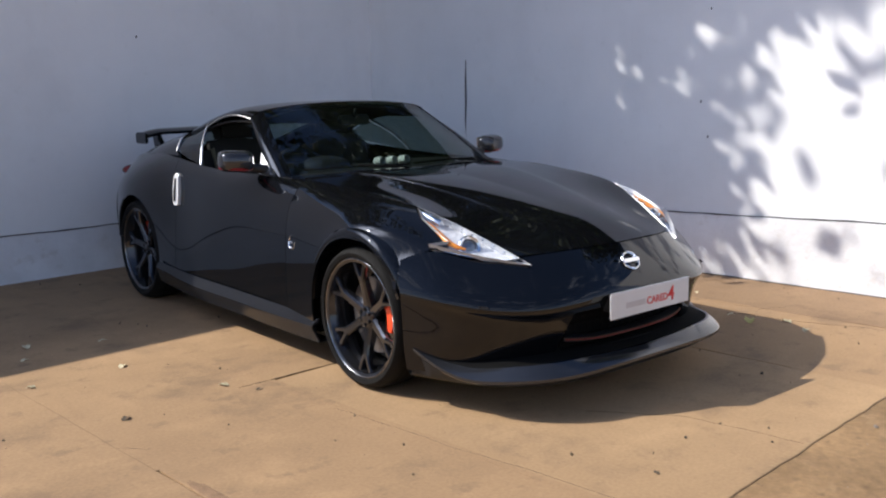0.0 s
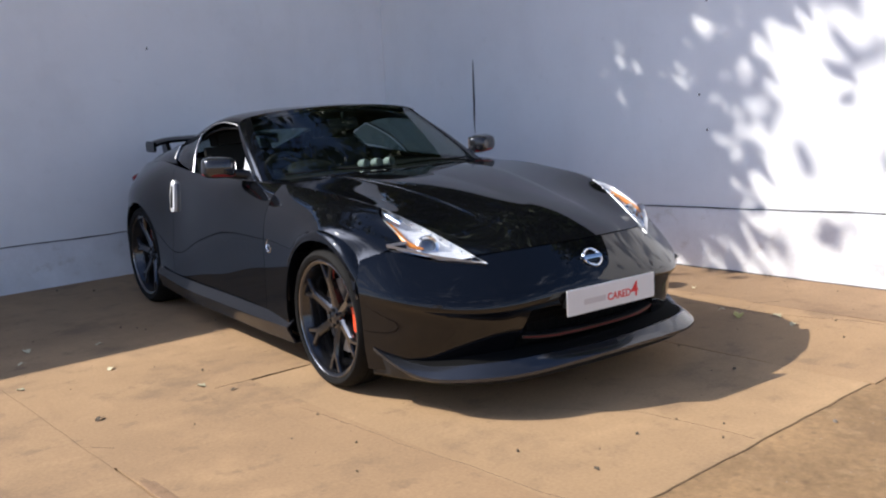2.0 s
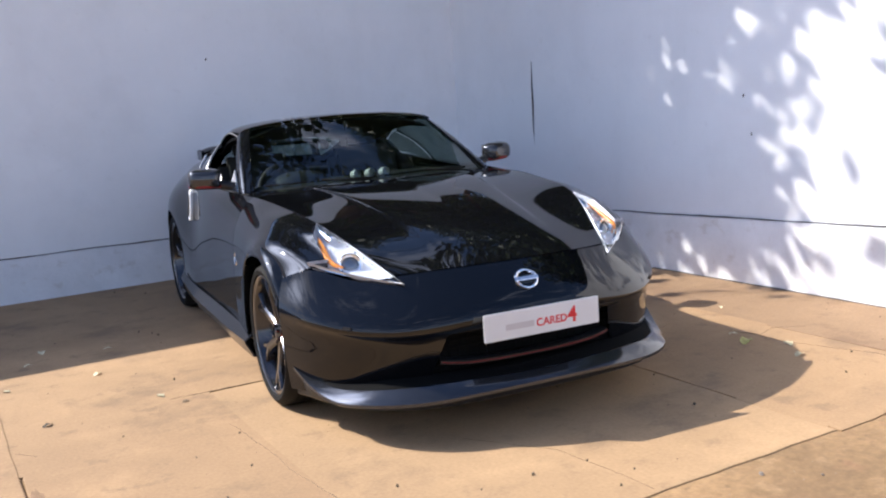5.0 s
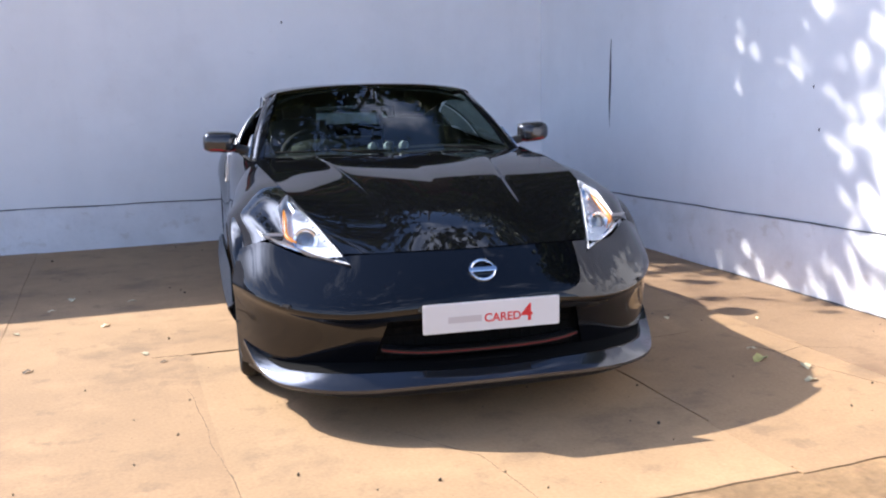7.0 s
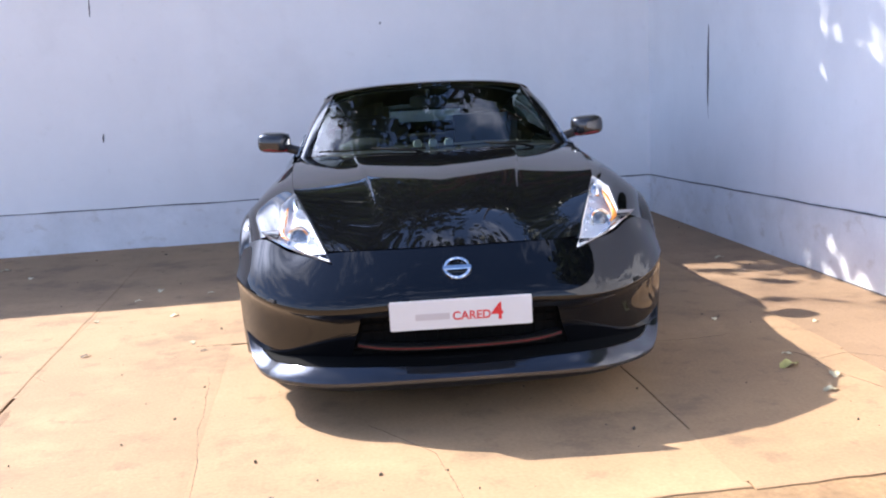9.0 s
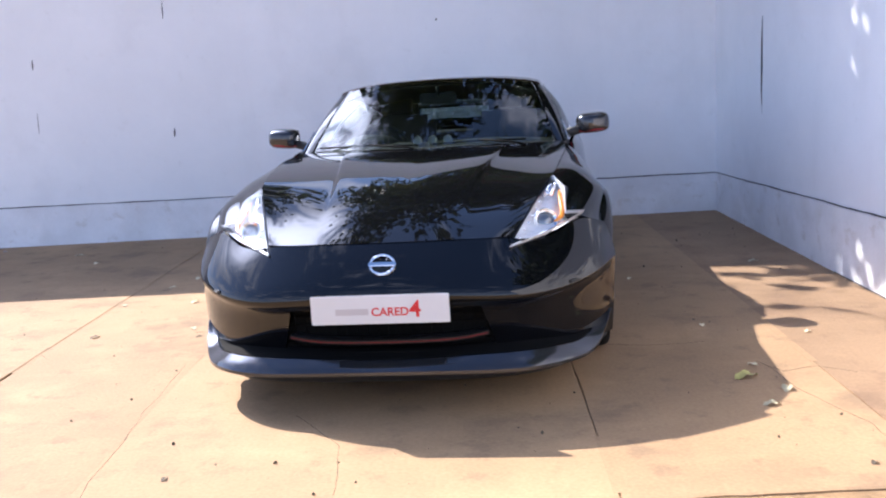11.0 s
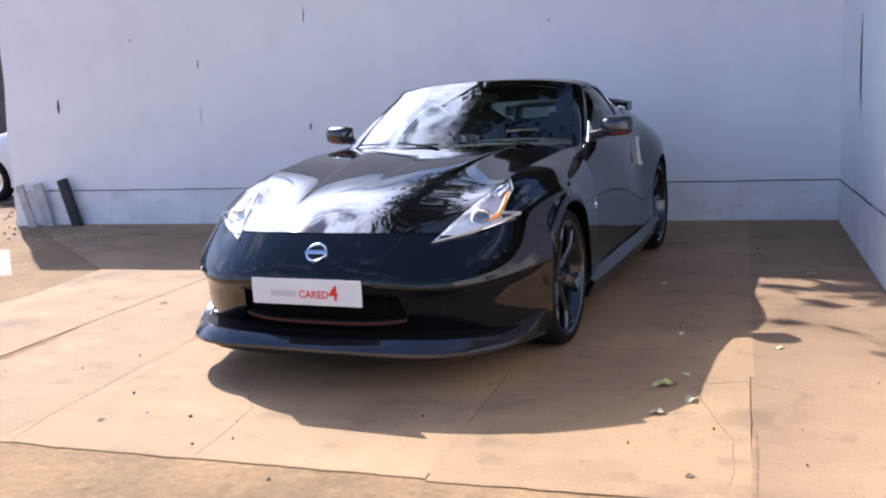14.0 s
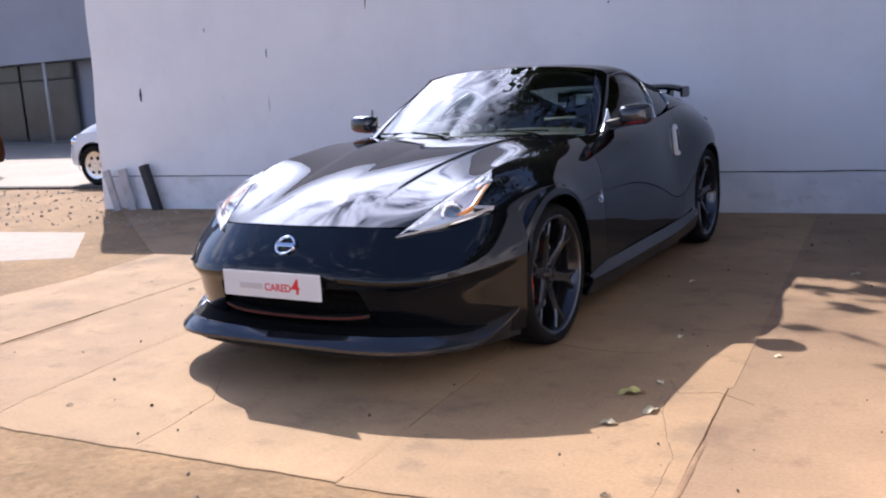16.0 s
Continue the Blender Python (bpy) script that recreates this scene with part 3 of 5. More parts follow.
g = surface([B5, B4, B3, B2B, B2, B1, SEAM], 41, 37)
g = np.transpose(g, (1, 0, 2))
m = g[:, :0:-1].copy()
m[:, :, 0] *= -1
g = np.concatenate([m, g], axis=1)
b = sheet(g, 0, face_out(g, (0, -1, 0)))
MX0, MX1, MZ0, MZ1 = 0.43, 0.37, 0.205, 0.405
slope = (MX0 - MX1) / (MZ1 - MZ0)
for co, no in (((0, 0, MZ0), (0, 0, 1)), ((0, 0, MZ1), (0, 0, 1)), ((MX0, 0, MZ0), (1, 0, slope)), ((-MX0, 0, MZ0), (-1, 0, slope))):
    bmesh.ops.bisect_plane(b, geom=b.verts[:] + b.edges[:] + b.faces[:], plane_co=co, plane_no=no, dist=1e-5)
gone = []
for f in b.faces:
    c = f.calc_center_median()
    if MZ0 < c.z < MZ1 and abs(c.x) < MX0 - (c.z - MZ0) * slope and c.y < -0.6:
        gone.append(f)
bmesh.ops.delete(b, geom=gone, context="FACES")
bumper = part("front_bumper", shell(b, 0.010), PAINT, car)

# intake behind the mouth
b = bmesh.new()
box(b, -0.47, 0.47, -0.745, -0.725, 0.12, 0.44)
for sx in (-1, 1):
    box(b, sx * 0.435, sx * 0.50, -0.715, -0.68, 0.12, 0.40)
grille = part("grille", b, DARK, car, "black mesh intake grille")
for z in (0.215, 0.26, 0.33, 0.36, 0.39):
    part("grille_bar", tube(bmesh.new(), [(-0.43, -0.748, z), (0, -0.765, z), (0.43, -0.748, z)], 0.004, 6), DARK, grille)
for x in range(-10, 11):
    part("grille_bar", tube(bmesh.new(), [(x * 0.042, -0.762 + abs(x) * 0.001, 0.2), (x * 0.042, -0.762 + abs(x) * 0.001, 0.4)], 0.003, 5), DARK, grille)


def ribbon(path, prof, n=41):
    """A bar along a mirrored path; prof: closed section of (outward, up)."""
    half = spline(path, np.linspace(0, 1, n))
    full = np.concatenate([half[:0:-1] * (-1, 1, 1), half])
    rows = []
    for i, p in enumerate(full):
        a, c = full[max(0, i - 1)], full[min(len(full) - 1, i + 1)]
        d = Vector((c - a)).normalized()
        out = Vector((d.y, -d.x, 0)).normalized()
        if out.y > 0:
            out = -out
        rows.append([Vector(p) + out * o + Vector((0, 0, u)) for o, u in prof])
    b = bmesh.new()
    vs = [[b.verts.new(q) for q in r] for r in rows]
    k = len(prof)
    for i in range(len(vs) - 1):
        for j in range(k):
            b.faces.new((vs[i][j], vs[i][(j + 1) % k], vs[i + 1][(j + 1) % k], vs[i + 1][j]))
    b.faces.new(vs[0])
    b.faces.new(vs[-1])
    bmesh.ops.recalc_face_normals(b, faces=b.faces[:])
    return b


MBAR = [(0, -0.824, 0.276), (0.2, -0.818, 0.278), (0.33, -0.794, 0.284), (0.388, -0.775, 0.291)]
cross = part("cross_bar", ribbon(MBAR, [(0.0, -0.014), (0.012, -0.010), (0.014, 0.004), (0.0, 0.008), (-0.03, 0.008), (-0.03, -0.014)]), TRIM, car)
part("pinstripe", ribbon([(x, y - 0.0155, z - 0.003) for x, y, z in MBAR], [(0, -0.0015), (0.0012, -0.0012), (0.0012, 0.0012), (0, 0.0015)]), RED, cross, "thin red stripe")
part("lower_vane", ribbon([(0, -0.812, 0.230), (0.25, -0.802, 0.230), (0.40, -0.772, 0.234)], [(0, -0.006), (0.012, -0.004), (0.012, 0.003), (0, 0.006), (-0.05, 0.006), (-0.05, -0.006)]), DARK, car)

# front lip
L_IN = [(0, -0.770, 0.206), (0.272, -0.757, 0.204), (0.455, -0.692, 0.196), (0.622, -0.570, 0.184), (0.756, -0.430, 0.198), (0.858, -0.362, 0.262)]
L_OUT = [(0, -0.950, 0.190), (0.30, -0.940, 0.187), (0.55, -0.888, 0.180), (0.72, -0.755, 0.173), (0.795, -0.635, 0.174), (0.846, -0.505, 0.214), (0.876, -0.398, 0.268)]
us = np.linspace(0, 1, 41)
rows = [spline(c, us) for c in (L_IN, L_OUT)]
prof, under, shelf = [], [], []
skin = spline(B4, us)
for i in range(41):
    a, o = (r[i] for r in rows)
    inward = (a - o) * (1, 1, 0)
    inward /= np.linalg.norm(inward)
    rise = np.array((0, 0, 1.0))
    tall = 0.030 + 0.016 * math.sin(math.pi * min(1, us[i] * 1.1)) ** 2 - 0.024 * max(0, us[i] * 5 - 4)
    crest = o + inward * min(0.052, np.linalg.norm((a - o)[:2]) * 0.7) + rise * tall
    prof.append([crest - rise * 0.001 + inward * 0.012, crest, o * 0.35 + crest * 0.65 - inward * 0.004, o * 0.75 + crest * 0.25 - inward * 0.004, o - rise * 0.001, o - rise * 0.005, o - rise * 0.013, o - rise * 0.017 + inward * 0.006, o - rise * 0.018 + inward * 0.05])
    back = skin[i] * (1, 1, 0) + inward * 0.012 + rise * (crest[2] + 0.012)
    if us[i] < 0.9:
        shelf.append([crest - rise * 0.003 + inward * 0.008, (crest + back) / 2 - rise * 0.003, back])
    under.append([o - rise * 0.014 + inward * 0.02, o * (1, 1, 0) + rise * 0.150 + inward * 0.035, o * (1, 1, 0) + rise * 0.134 + inward * 0.06, o * (1, 1, 0) + rise * 0.134 + inward * 0.40])
g = np.array(prof)
m = g[:0:-1].copy()
m[:, :, 0] *= -1
g = np.concatenate([m, g])
b = sheet(g)
bmesh.ops.recalc_face_normals(b, faces=b.faces[:])
b.faces.ensure_lookup_table()
if b.faces[len(b.faces) // 2].normal.y > 0:
    bmesh.ops.reverse_faces(b, faces=b.faces[:])
lip = part("front_lip", b, LIPPAINT, car, "dark grey gloss splitter lip", 24)
g = np.array(under)
m = g[:0:-1].copy()
m[:, :, 0] *= -1
g = np.concatenate([m, g])
b = sheet(g)
bmesh.ops.recalc_face_normals(b, faces=b.faces[:])
part("lip_underside", b, TRIM, lip, "matt black underside")
# added dark sheet, not a car part: keeps the hollow behind the lip black
g = np.array(shelf)
m = g[:0:-1].copy()
m[:, :, 0] *= -1
g = np.concatenate([m, g])
part("lip_hollow_cover", sheet(g, 0, face_out(g, (0, -0.3, 1))), DARK, lip, "matt black sheet added over the hollow behind the lip")

# hood, with a raised centre between two creases
H0 = [(0, -0.731, 0.642), (0, -0.5, 0.738), (0, -0.2, 0.812), (0, 0.15, 0.866), (0, 0.45, 0.893), (0, 0.66, 0.90)]
H1 = [(0.15, -0.723, 0.642), (0.15, -0.49, 0.737), (0.16, -0.19, 0.814), (0.18, 0.15, 0.870), (0.20, 0.46, 0.898), (0.21, 0.68, 0.905)]
H2 = [(0.265, -0.705, 0.640), (0.275, -0.47, 0.728), (0.305, -0.17, 0.807), (0.35, 0.16, 0.867), (0.395, 0.48, 0.899), (0.415, 0.70, 0.905)]
H3 = [(0.33, -0.690, 0.637), (0.325, -0.46, 0.723), (0.340, -0.16, 0.800), (0.380, 0.165, 0.859), (0.423, 0.49, 0.890), (0.443, 0.73, 0.898)]
H4 = [(0.41, -0.665, 0.634), (0.45, -0.445, 0.715), (0.50, -0.15, 0.799), (0.54, 0.17, 0.853), (0.575, 0.50, 0.884), (0.60, 0.78, 0.894)]
H5 = [(0.496, -0.630, 0.632), (0.562, -0.43, 0.718), (0.651, -0.165, 0.813), (0.696, 0.15, 0.858), (0.721, 0.45, 0.880), (0.728, 0.84, 0.892)]
g = surface([H0, H1, H2, H3, H4, H5], 44, 46, True)
part("hood", panel(g, (0, 0, 1)), PAINT, car)

# front fenders
F0 = [(0.657, -0.163, 0.814), (0.688, 0.05, 0.846), (0.708, 0.25, 0.866), (0.727, 0.45, 0.881), (0.735, 0.62, 0.886)]
F1 = [(0.702, -0.262, 0.768), (0.765, 0.02, 0.822), (0.79, 0.25, 0.828), (0.797, 0.45, 0.83), (0.795, 0.62, 0.832)]
F2 = [(0.702, -0.428, 0.676), (0.838, 0.0, 0.772), (0.862, 0.25, 0.740), (0.858, 0.45, 0.725), (0.850, 0.62, 0.72)]
F3 = [(0.780, -0.390, 0.662), (0.903, 0.0, 0.69), (0.897, 0.25, 0.62), (0.88, 0.45, 0.58), (0.868, 0.62, 0.555)]
F4 = [(0.885, -0.323, 0.563), (0.912, 0.0, 0.5), (0.902, 0.25, 0.42), (0.886, 0.45, 0.38), (0.874, 0.62, 0.36)]
F5 = [(0.902, -0.348, 0.472), (0.910, 0.0, 0.30), (0.90, 0.25, 0.20), (0.886, 0.45, 0.17), (0.876, 0.62, 0.17)]
g = surface([F0, F1, F2, F3, F4, F5], 40, 40)
pair("fender", cut(panel(g, (1, 0, 0), 0.008), arch(FRONT_ARCH)), PAINT)

# rolled lips round the wheel openings
for cy, rr, xo, a0, a1 in ((0.0, 0.366, 0.905, 8, 176), (2.55, 0.370, 0.868, 4, 172)):
    rows = []
    for k in range(49):
        a = radians(a0 + (a1 - a0) * k / 48)
        drop = 0.030 * abs(math.cos(a)) ** 3 + 0.012 * max(0, math.sin(a)) ** 4
        rows.append([(xo - drop + d, cy - math.cos(a) * (rr + q), HUB + math.sin(a) * (rr + q)) for d, q in ((-0.04, -0.004), (0.002, -0.006), (0.010, 0.002), (0.010, 0.012), (0.004, 0.026), (-0.012, 0.040), (-0.06, 0.052))])
    g = np.array(rows)
    pair("arch_lip", sheet(g, 0, face_out(g, (1, 0, 0.3))), PAINT)

# flanks
S0 = [(0.735, 0.62, 0.883), (0.772, 0.9, 0.892), (0.789, 1.2, 0.896), (0.786, 1.6, 0.906), (0.768, 1.95, 0.930), (0.738, 2.3, 0.951), (0.695, 2.7, 0.938), (0.62, 3.05, 0.905), (0.54, 3.22, 0.885)]
S1 = [(0.795, 0.62, 0.832), (0.818, 0.9, 0.834), (0.832, 1.2, 0.836), (0.824, 1.6, 0.840), (0.808, 1.95, 0.856), (0.818, 2.3, 0.868), (0.795, 2.7, 0.848), (0.71, 3.05, 0.815), (0.64, 3.24, 0.80)]
S2 = [(0.850, 0.62, 0.72), (0.848, 0.9, 0.715), (0.848, 1.2, 0.71), (0.838, 1.6, 0.71), (0.828, 1.95, 0.725), (0.868, 2.3, 0.740), (0.862, 2.7, 0.733), (0.775, 3.05, 0.70), (0.70, 3.28, 0.68)]
S3 = [(0.868, 0.62, 0.555), (0.860, 0.9, 0.54), (0.857, 1.2, 0.53), (0.855, 1.6, 0.525), (0.852, 1.95, 0.54), (0.878, 2.3, 0.57), (0.872, 2.7, 0.57), (0.785, 3.05, 0.54), (0.71, 3.32, 0.52)]
S4 = [(0.874, 0.62, 0.36), (0.867, 0.9, 0.345), (0.867, 1.2, 0.34), (0.872, 1.6, 0.34), (0.880, 1.95, 0.35), (0.876, 2.3, 0.37), (0.870, 2.7, 0.37), (0.785, 3.05, 0.36), (0.71, 3.32, 0.35)]
S5 = [(0.876, 0.62, 0.17), (0.872, 0.9, 0.17), (0.872, 1.2, 0.17), (0.876, 1.6, 0.17), (0.886, 1.95, 0.18), (0.874, 2.3, 0.2), (0.867, 2.7, 0.2), (0.775, 3.05, 0.22), (0.70, 3.30, 0.24)]


def side(y0, y1, n):
    """The flank between two lengths, which may differ from row to row."""
    rows = []
    for k, c in enumerate((S0, S1, S2, S3, S4, S5)):
        t = k / 5
        ys = np.linspace(y0[0] + (y0[1] - y0[0]) * t, y1[0] + (y1[1] - y1[0]) * t, n)
        rows.append(spline(c, ys, [p[1] for p in c]))
    return np.array([spline([r[i] for r in rows], np.linspace(0, 1, 34), np.linspace(0, 1, 6)) for i in range(n)])


g = side((0.6235, 0.6235), (2.04, 1.90), 40)
b = panel(g, (1, 0, 0))
door_r = part("door", flipped(b), PAINT, car, "black door with its window wound down")
door_l = part("door", b, PAINT, car)
g = side((2.043, 1.903), (3.22, 3.30), 44)
pair("rear_quarter", cut(panel(g, (1, 0, 0), 0.008), arch(REAR_ARCH)), PAINT)
T = [[(0, 3.33, 0.903), (0.33, 3.30, 0.898), (0.54, 3.225, 0.883)], [(0, 3.42, 0.7), (0.4, 3.40, 0.69), (0.695, 3.285, 0.68)], [(0, 3.45, 0.52), (0.4, 3.43, 0.52), (0.71, 3.325, 0.52)], [(0, 3.42, 0.24), (0.4, 3.41, 0.24), (0.70, 3.305, 0.24)]]
g = surface([[T[k][j] for k in range(4)] for j in range(3)], 14, 12, True)
part("rear_bumper", panel(g, (0, 1, 0)), PAINT, car)
TD = [[(0, 3.05, 0.962), (0, 3.2, 0.935), (0, 3.33, 0.905)], [(0.33, 3.05, 0.955), (0.33, 3.19, 0.930), (0.33, 3.30, 0.90)], [(0.61, 3.06, 0.906), (0.58, 3.14, 0.897), (0.54, 3.22, 0.885)]]
g = surface(TD, 8, 10, True)
part("tail_deck", panel(g, (0, 0, 1)), PAINT, car)
# tail lamps at the rear corners
b = bmesh.new()
bmesh.ops.create_icosphere(b, subdivisions=3, radius=1.0)
bmesh.ops.transform(b, matrix=pose(0.612, 3.10, 0.80, 0, -18, -26) @ Matrix.Diagonal((0.04, 0.15, 0.045, 1)), verts=b.verts[:])
pair("tail_lamp", b, material("tail_red", (0.16, 0.01, 0.012), 0.08), "dark red lamp")

# greenhouse
WS = [[(0, 0.66, 0.906), (0, 0.95, 1.077), (0, 1.300, 1.257)], [(0.36, 0.72, 0.906), (0.34, 0.99, 1.072), (0.31, 1.320, 1.248)], [(0.675, 0.87, 0.895), (0.625, 1.095, 1.050), (0.548, 1.355, 1.217)]]
g = surface(WS, 20, 14, True)
windscreen = part("windscreen", sheet(g, 0, face_out(g, (0, -1, 1))), GLASS, car)
R0 = [(0, 1.303, 1.260), (0, 1.45, 1.267), (0, 1.7, 1.258), (0, 2.0, 1.218), (0, 2.3, 1.156)]
R1 = [(0.31, 1.323, 1.251), (0.32, 1.46, 1.259), (0.32, 1.7, 1.250), (0.31, 2.0, 1.208), (0.30, 2.3, 1.146)]
R2 = [(0.550, 1.357, 1.221), (0.552, 1.49, 1.232), (0.55, 1.7, 1.222), (0.53, 2.0, 1.175), (0.50, 2.3, 1.113)]
R3 = [(0.603, 1.380, 1.190), (0.607, 1.5, 1.199), (0.605, 1.7, 1.188), (0.59, 2.0, 1.135), (0.56, 2.3, 1.075)]
g = surface([R0, R1, R2, R3], 26, 24, True)
part("roof", panel(g, (0, 0, 1), 0.02), PAINT, car)
AP = [[(0.675, 0.86, 0.897), (0.627, 1.09, 1.052), (0.551, 1.355, 1.221)], [(0.722, 0.86, 0.888), (0.676, 1.105, 1.040), (0.604, 1.378, 1.191)], [(0.738, 0.90, 0.891), (0.692, 1.145, 1.028), (0.612, 1.395, 1.182)]]
g = surface(AP, 14, 8)
pair("a_pillar", panel(g, (1, -0.5, 0.5), 0.02), PAINT)
SW = [[(0.738, 0.92, 0.893), (0.692, 1.16, 1.028), (0.612, 1.40, 1.174)], [(0.775, 1.3, 0.895), (0.722, 1.4, 1.05), (0.614, 1.6, 1.188)], [(0.767, 1.716, 0.908), (0.703, 1.81, 1.02), (0.598, 1.955, 1.122)]]
g = surface(SW, 16, 18)
side_glass = sheet(g, 0, face_out(g, (1, 0, 0)))
part("side_window", side_glass, TINTED, car)
# bright strip at the door glass's rear edge, and the quarter light behind it
b = tube(bmesh.new(), spline([(0.774, 1.722, 0.908), (0.712, 1.820, 1.02), (0.608, 1.962, 1.122)], np.linspace(0, 1, 10)), 0.008, 8)
pair("window_strip", b, SILVER, "bright satin metal strip")
QW = [[(0.763, 1.742, 0.912), (0.70, 1.845, 1.02), (0.602, 1.982, 1.115)], [(0.748, 1.93, 0.935), (0.70, 2.0, 1.01), (0.612, 2.10, 1.085)], [(0.703, 2.19, 0.970), (0.674, 2.215, 1.01), (0.644, 2.235, 1.045)]]
g = surface(QW, 12, 10)
pair("quarter_window", sheet(g, 0, face_out(g, (1, 0, 0))), TINTED)
b = tube(bmesh.new(), spline([(0.706, 2.20, 0.970), (0.678, 2.225, 1.01), (0.648, 2.245, 1.047)], np.linspace(0, 1, 8)), 0.008, 8)
pair("window_strip", b, SILVER)
CP = [[(0.595, 2.01, 1.128), (0.42, 2.31, 1.118), (0.42, 2.7, 1.045), (0.40, 3.06, 0.950)], [(0.648, 2.245, 1.047), (0.62, 2.40, 1.035), (0.60, 2.7, 0.995), (0.53, 3.06, 0.930)], [(0.722, 2.15, 0.945), (0.726, 2.36, 0.950), (0.695, 2.7, 0.938), (0.615, 3.06, 0.905)]]
g = surface(CP, 20, 14)
pair("c_pillar", panel(g, (1, 0, 0.5), 0.02), PAINT)
HG = [[(0, 2.305, 1.154), (0, 2.7, 1.065), (0, 3.05, 0.964)], [(0.25, 2.305, 1.147), (0.25, 2.7, 1.06), (0.25, 3.05, 0.960)], [(0.418, 2.305, 1.120), (0.418, 2.7, 1.044), (0.40, 3.05, 0.952)]]
g = surface(HG, 16, 10, True)
part("hatch_glass", sheet(g, 0, face_out(g, (0, 0, 1))), PRIVACY, car)
# thin bright edge along the top of the side glass
b = tube(bmesh.new(), spline([(0.614, 1.385, 1.174), (0.620, 1.5, 1.192), (0.619, 1.65, 1.190), (0.614, 1.8, 1.165), (0.607, 1.962, 1.122)], np.linspace(0, 1, 14)), 0.004, 6)
pair("roof_trim", b, STEEL)

# cowl and wipers
b = bmesh.new()
g = surface([[(0, 0.60, 0.885), (0, 0.69, 0.888)], [(0.36, 0.62, 0.885), (0.36, 0.76, 0.888)], [(0.70, 0.78, 0.875), (0.69, 0.90, 0.878)]], 3, 12, True)
part("cowl", panel(g, (0, 0, 1), 0.02), TRIM, car)
for x0, x1 in ((-0.62, -0.05), (0.02, 0.52)):
    w = part("wiper", tube(bmesh.new(), [(x0, 0.715 + abs(x0) * 0.17, 0.918), ((x0 + x1) / 2, 0.705 + abs(x0 + x1) * 0.07, 0.922), (x1, 0.67 + abs(x1) * 0.14, 0.918)], 0.005, 6), DARK, car)
    part("wiper_arm", tube(bmesh.new(), [((x0 + x1) / 2, 0.70 + abs(x0 + x1) * 0.07, 0.927), (x1 - 0.05, 0.66, 0.910), (x1, 0.65, 0.895)], 0.006, 6), DARK, w)

# headlamps
HL_IN = [(0.482, -0.690, 0.600), (0.575, -0.425, 0.722), (0.655, -0.170, 0.814)]
HL_OUT = [(0.482, -0.692, 0.600), (0.640, -0.556, 0.640), (0.782, -0.398, 0.690), (0.704, -0.434, 0.696), (0.705, -0.264, 0.776), (0.657, -0.170, 0.815)]


def lamp_grid(sink):
    nu = 51
    us = np.linspace(0, 1, nu)
    a = spline(HL_IN, us)
    knots = np.array([0, 0.17, 0.30, 0.36, 0.90, 1.0])
    o = np.array([[np.interp(u, knots, [p[k] for p in HL_OUT]) for k in range(3)] for u in us])
    g = np.zeros((nu, 9, 3))
    n = np.array((0.45, -0.55, 0.72))
    n /= np.linalg.norm(n)
    for i in range(nu):
        for j in range(9):
            f = j / 8
            g[i, j] = a[i] * (1 - f) + o[i] * f + n * (0.012 * 4 * f * (1 - f) * math.sin(math.pi * min(1, us[i] * 1.15 + 0.02)) ** 0.6 - sink * (0.1 + 0.9 * min(1, us[i] * 4)))
    return g, n


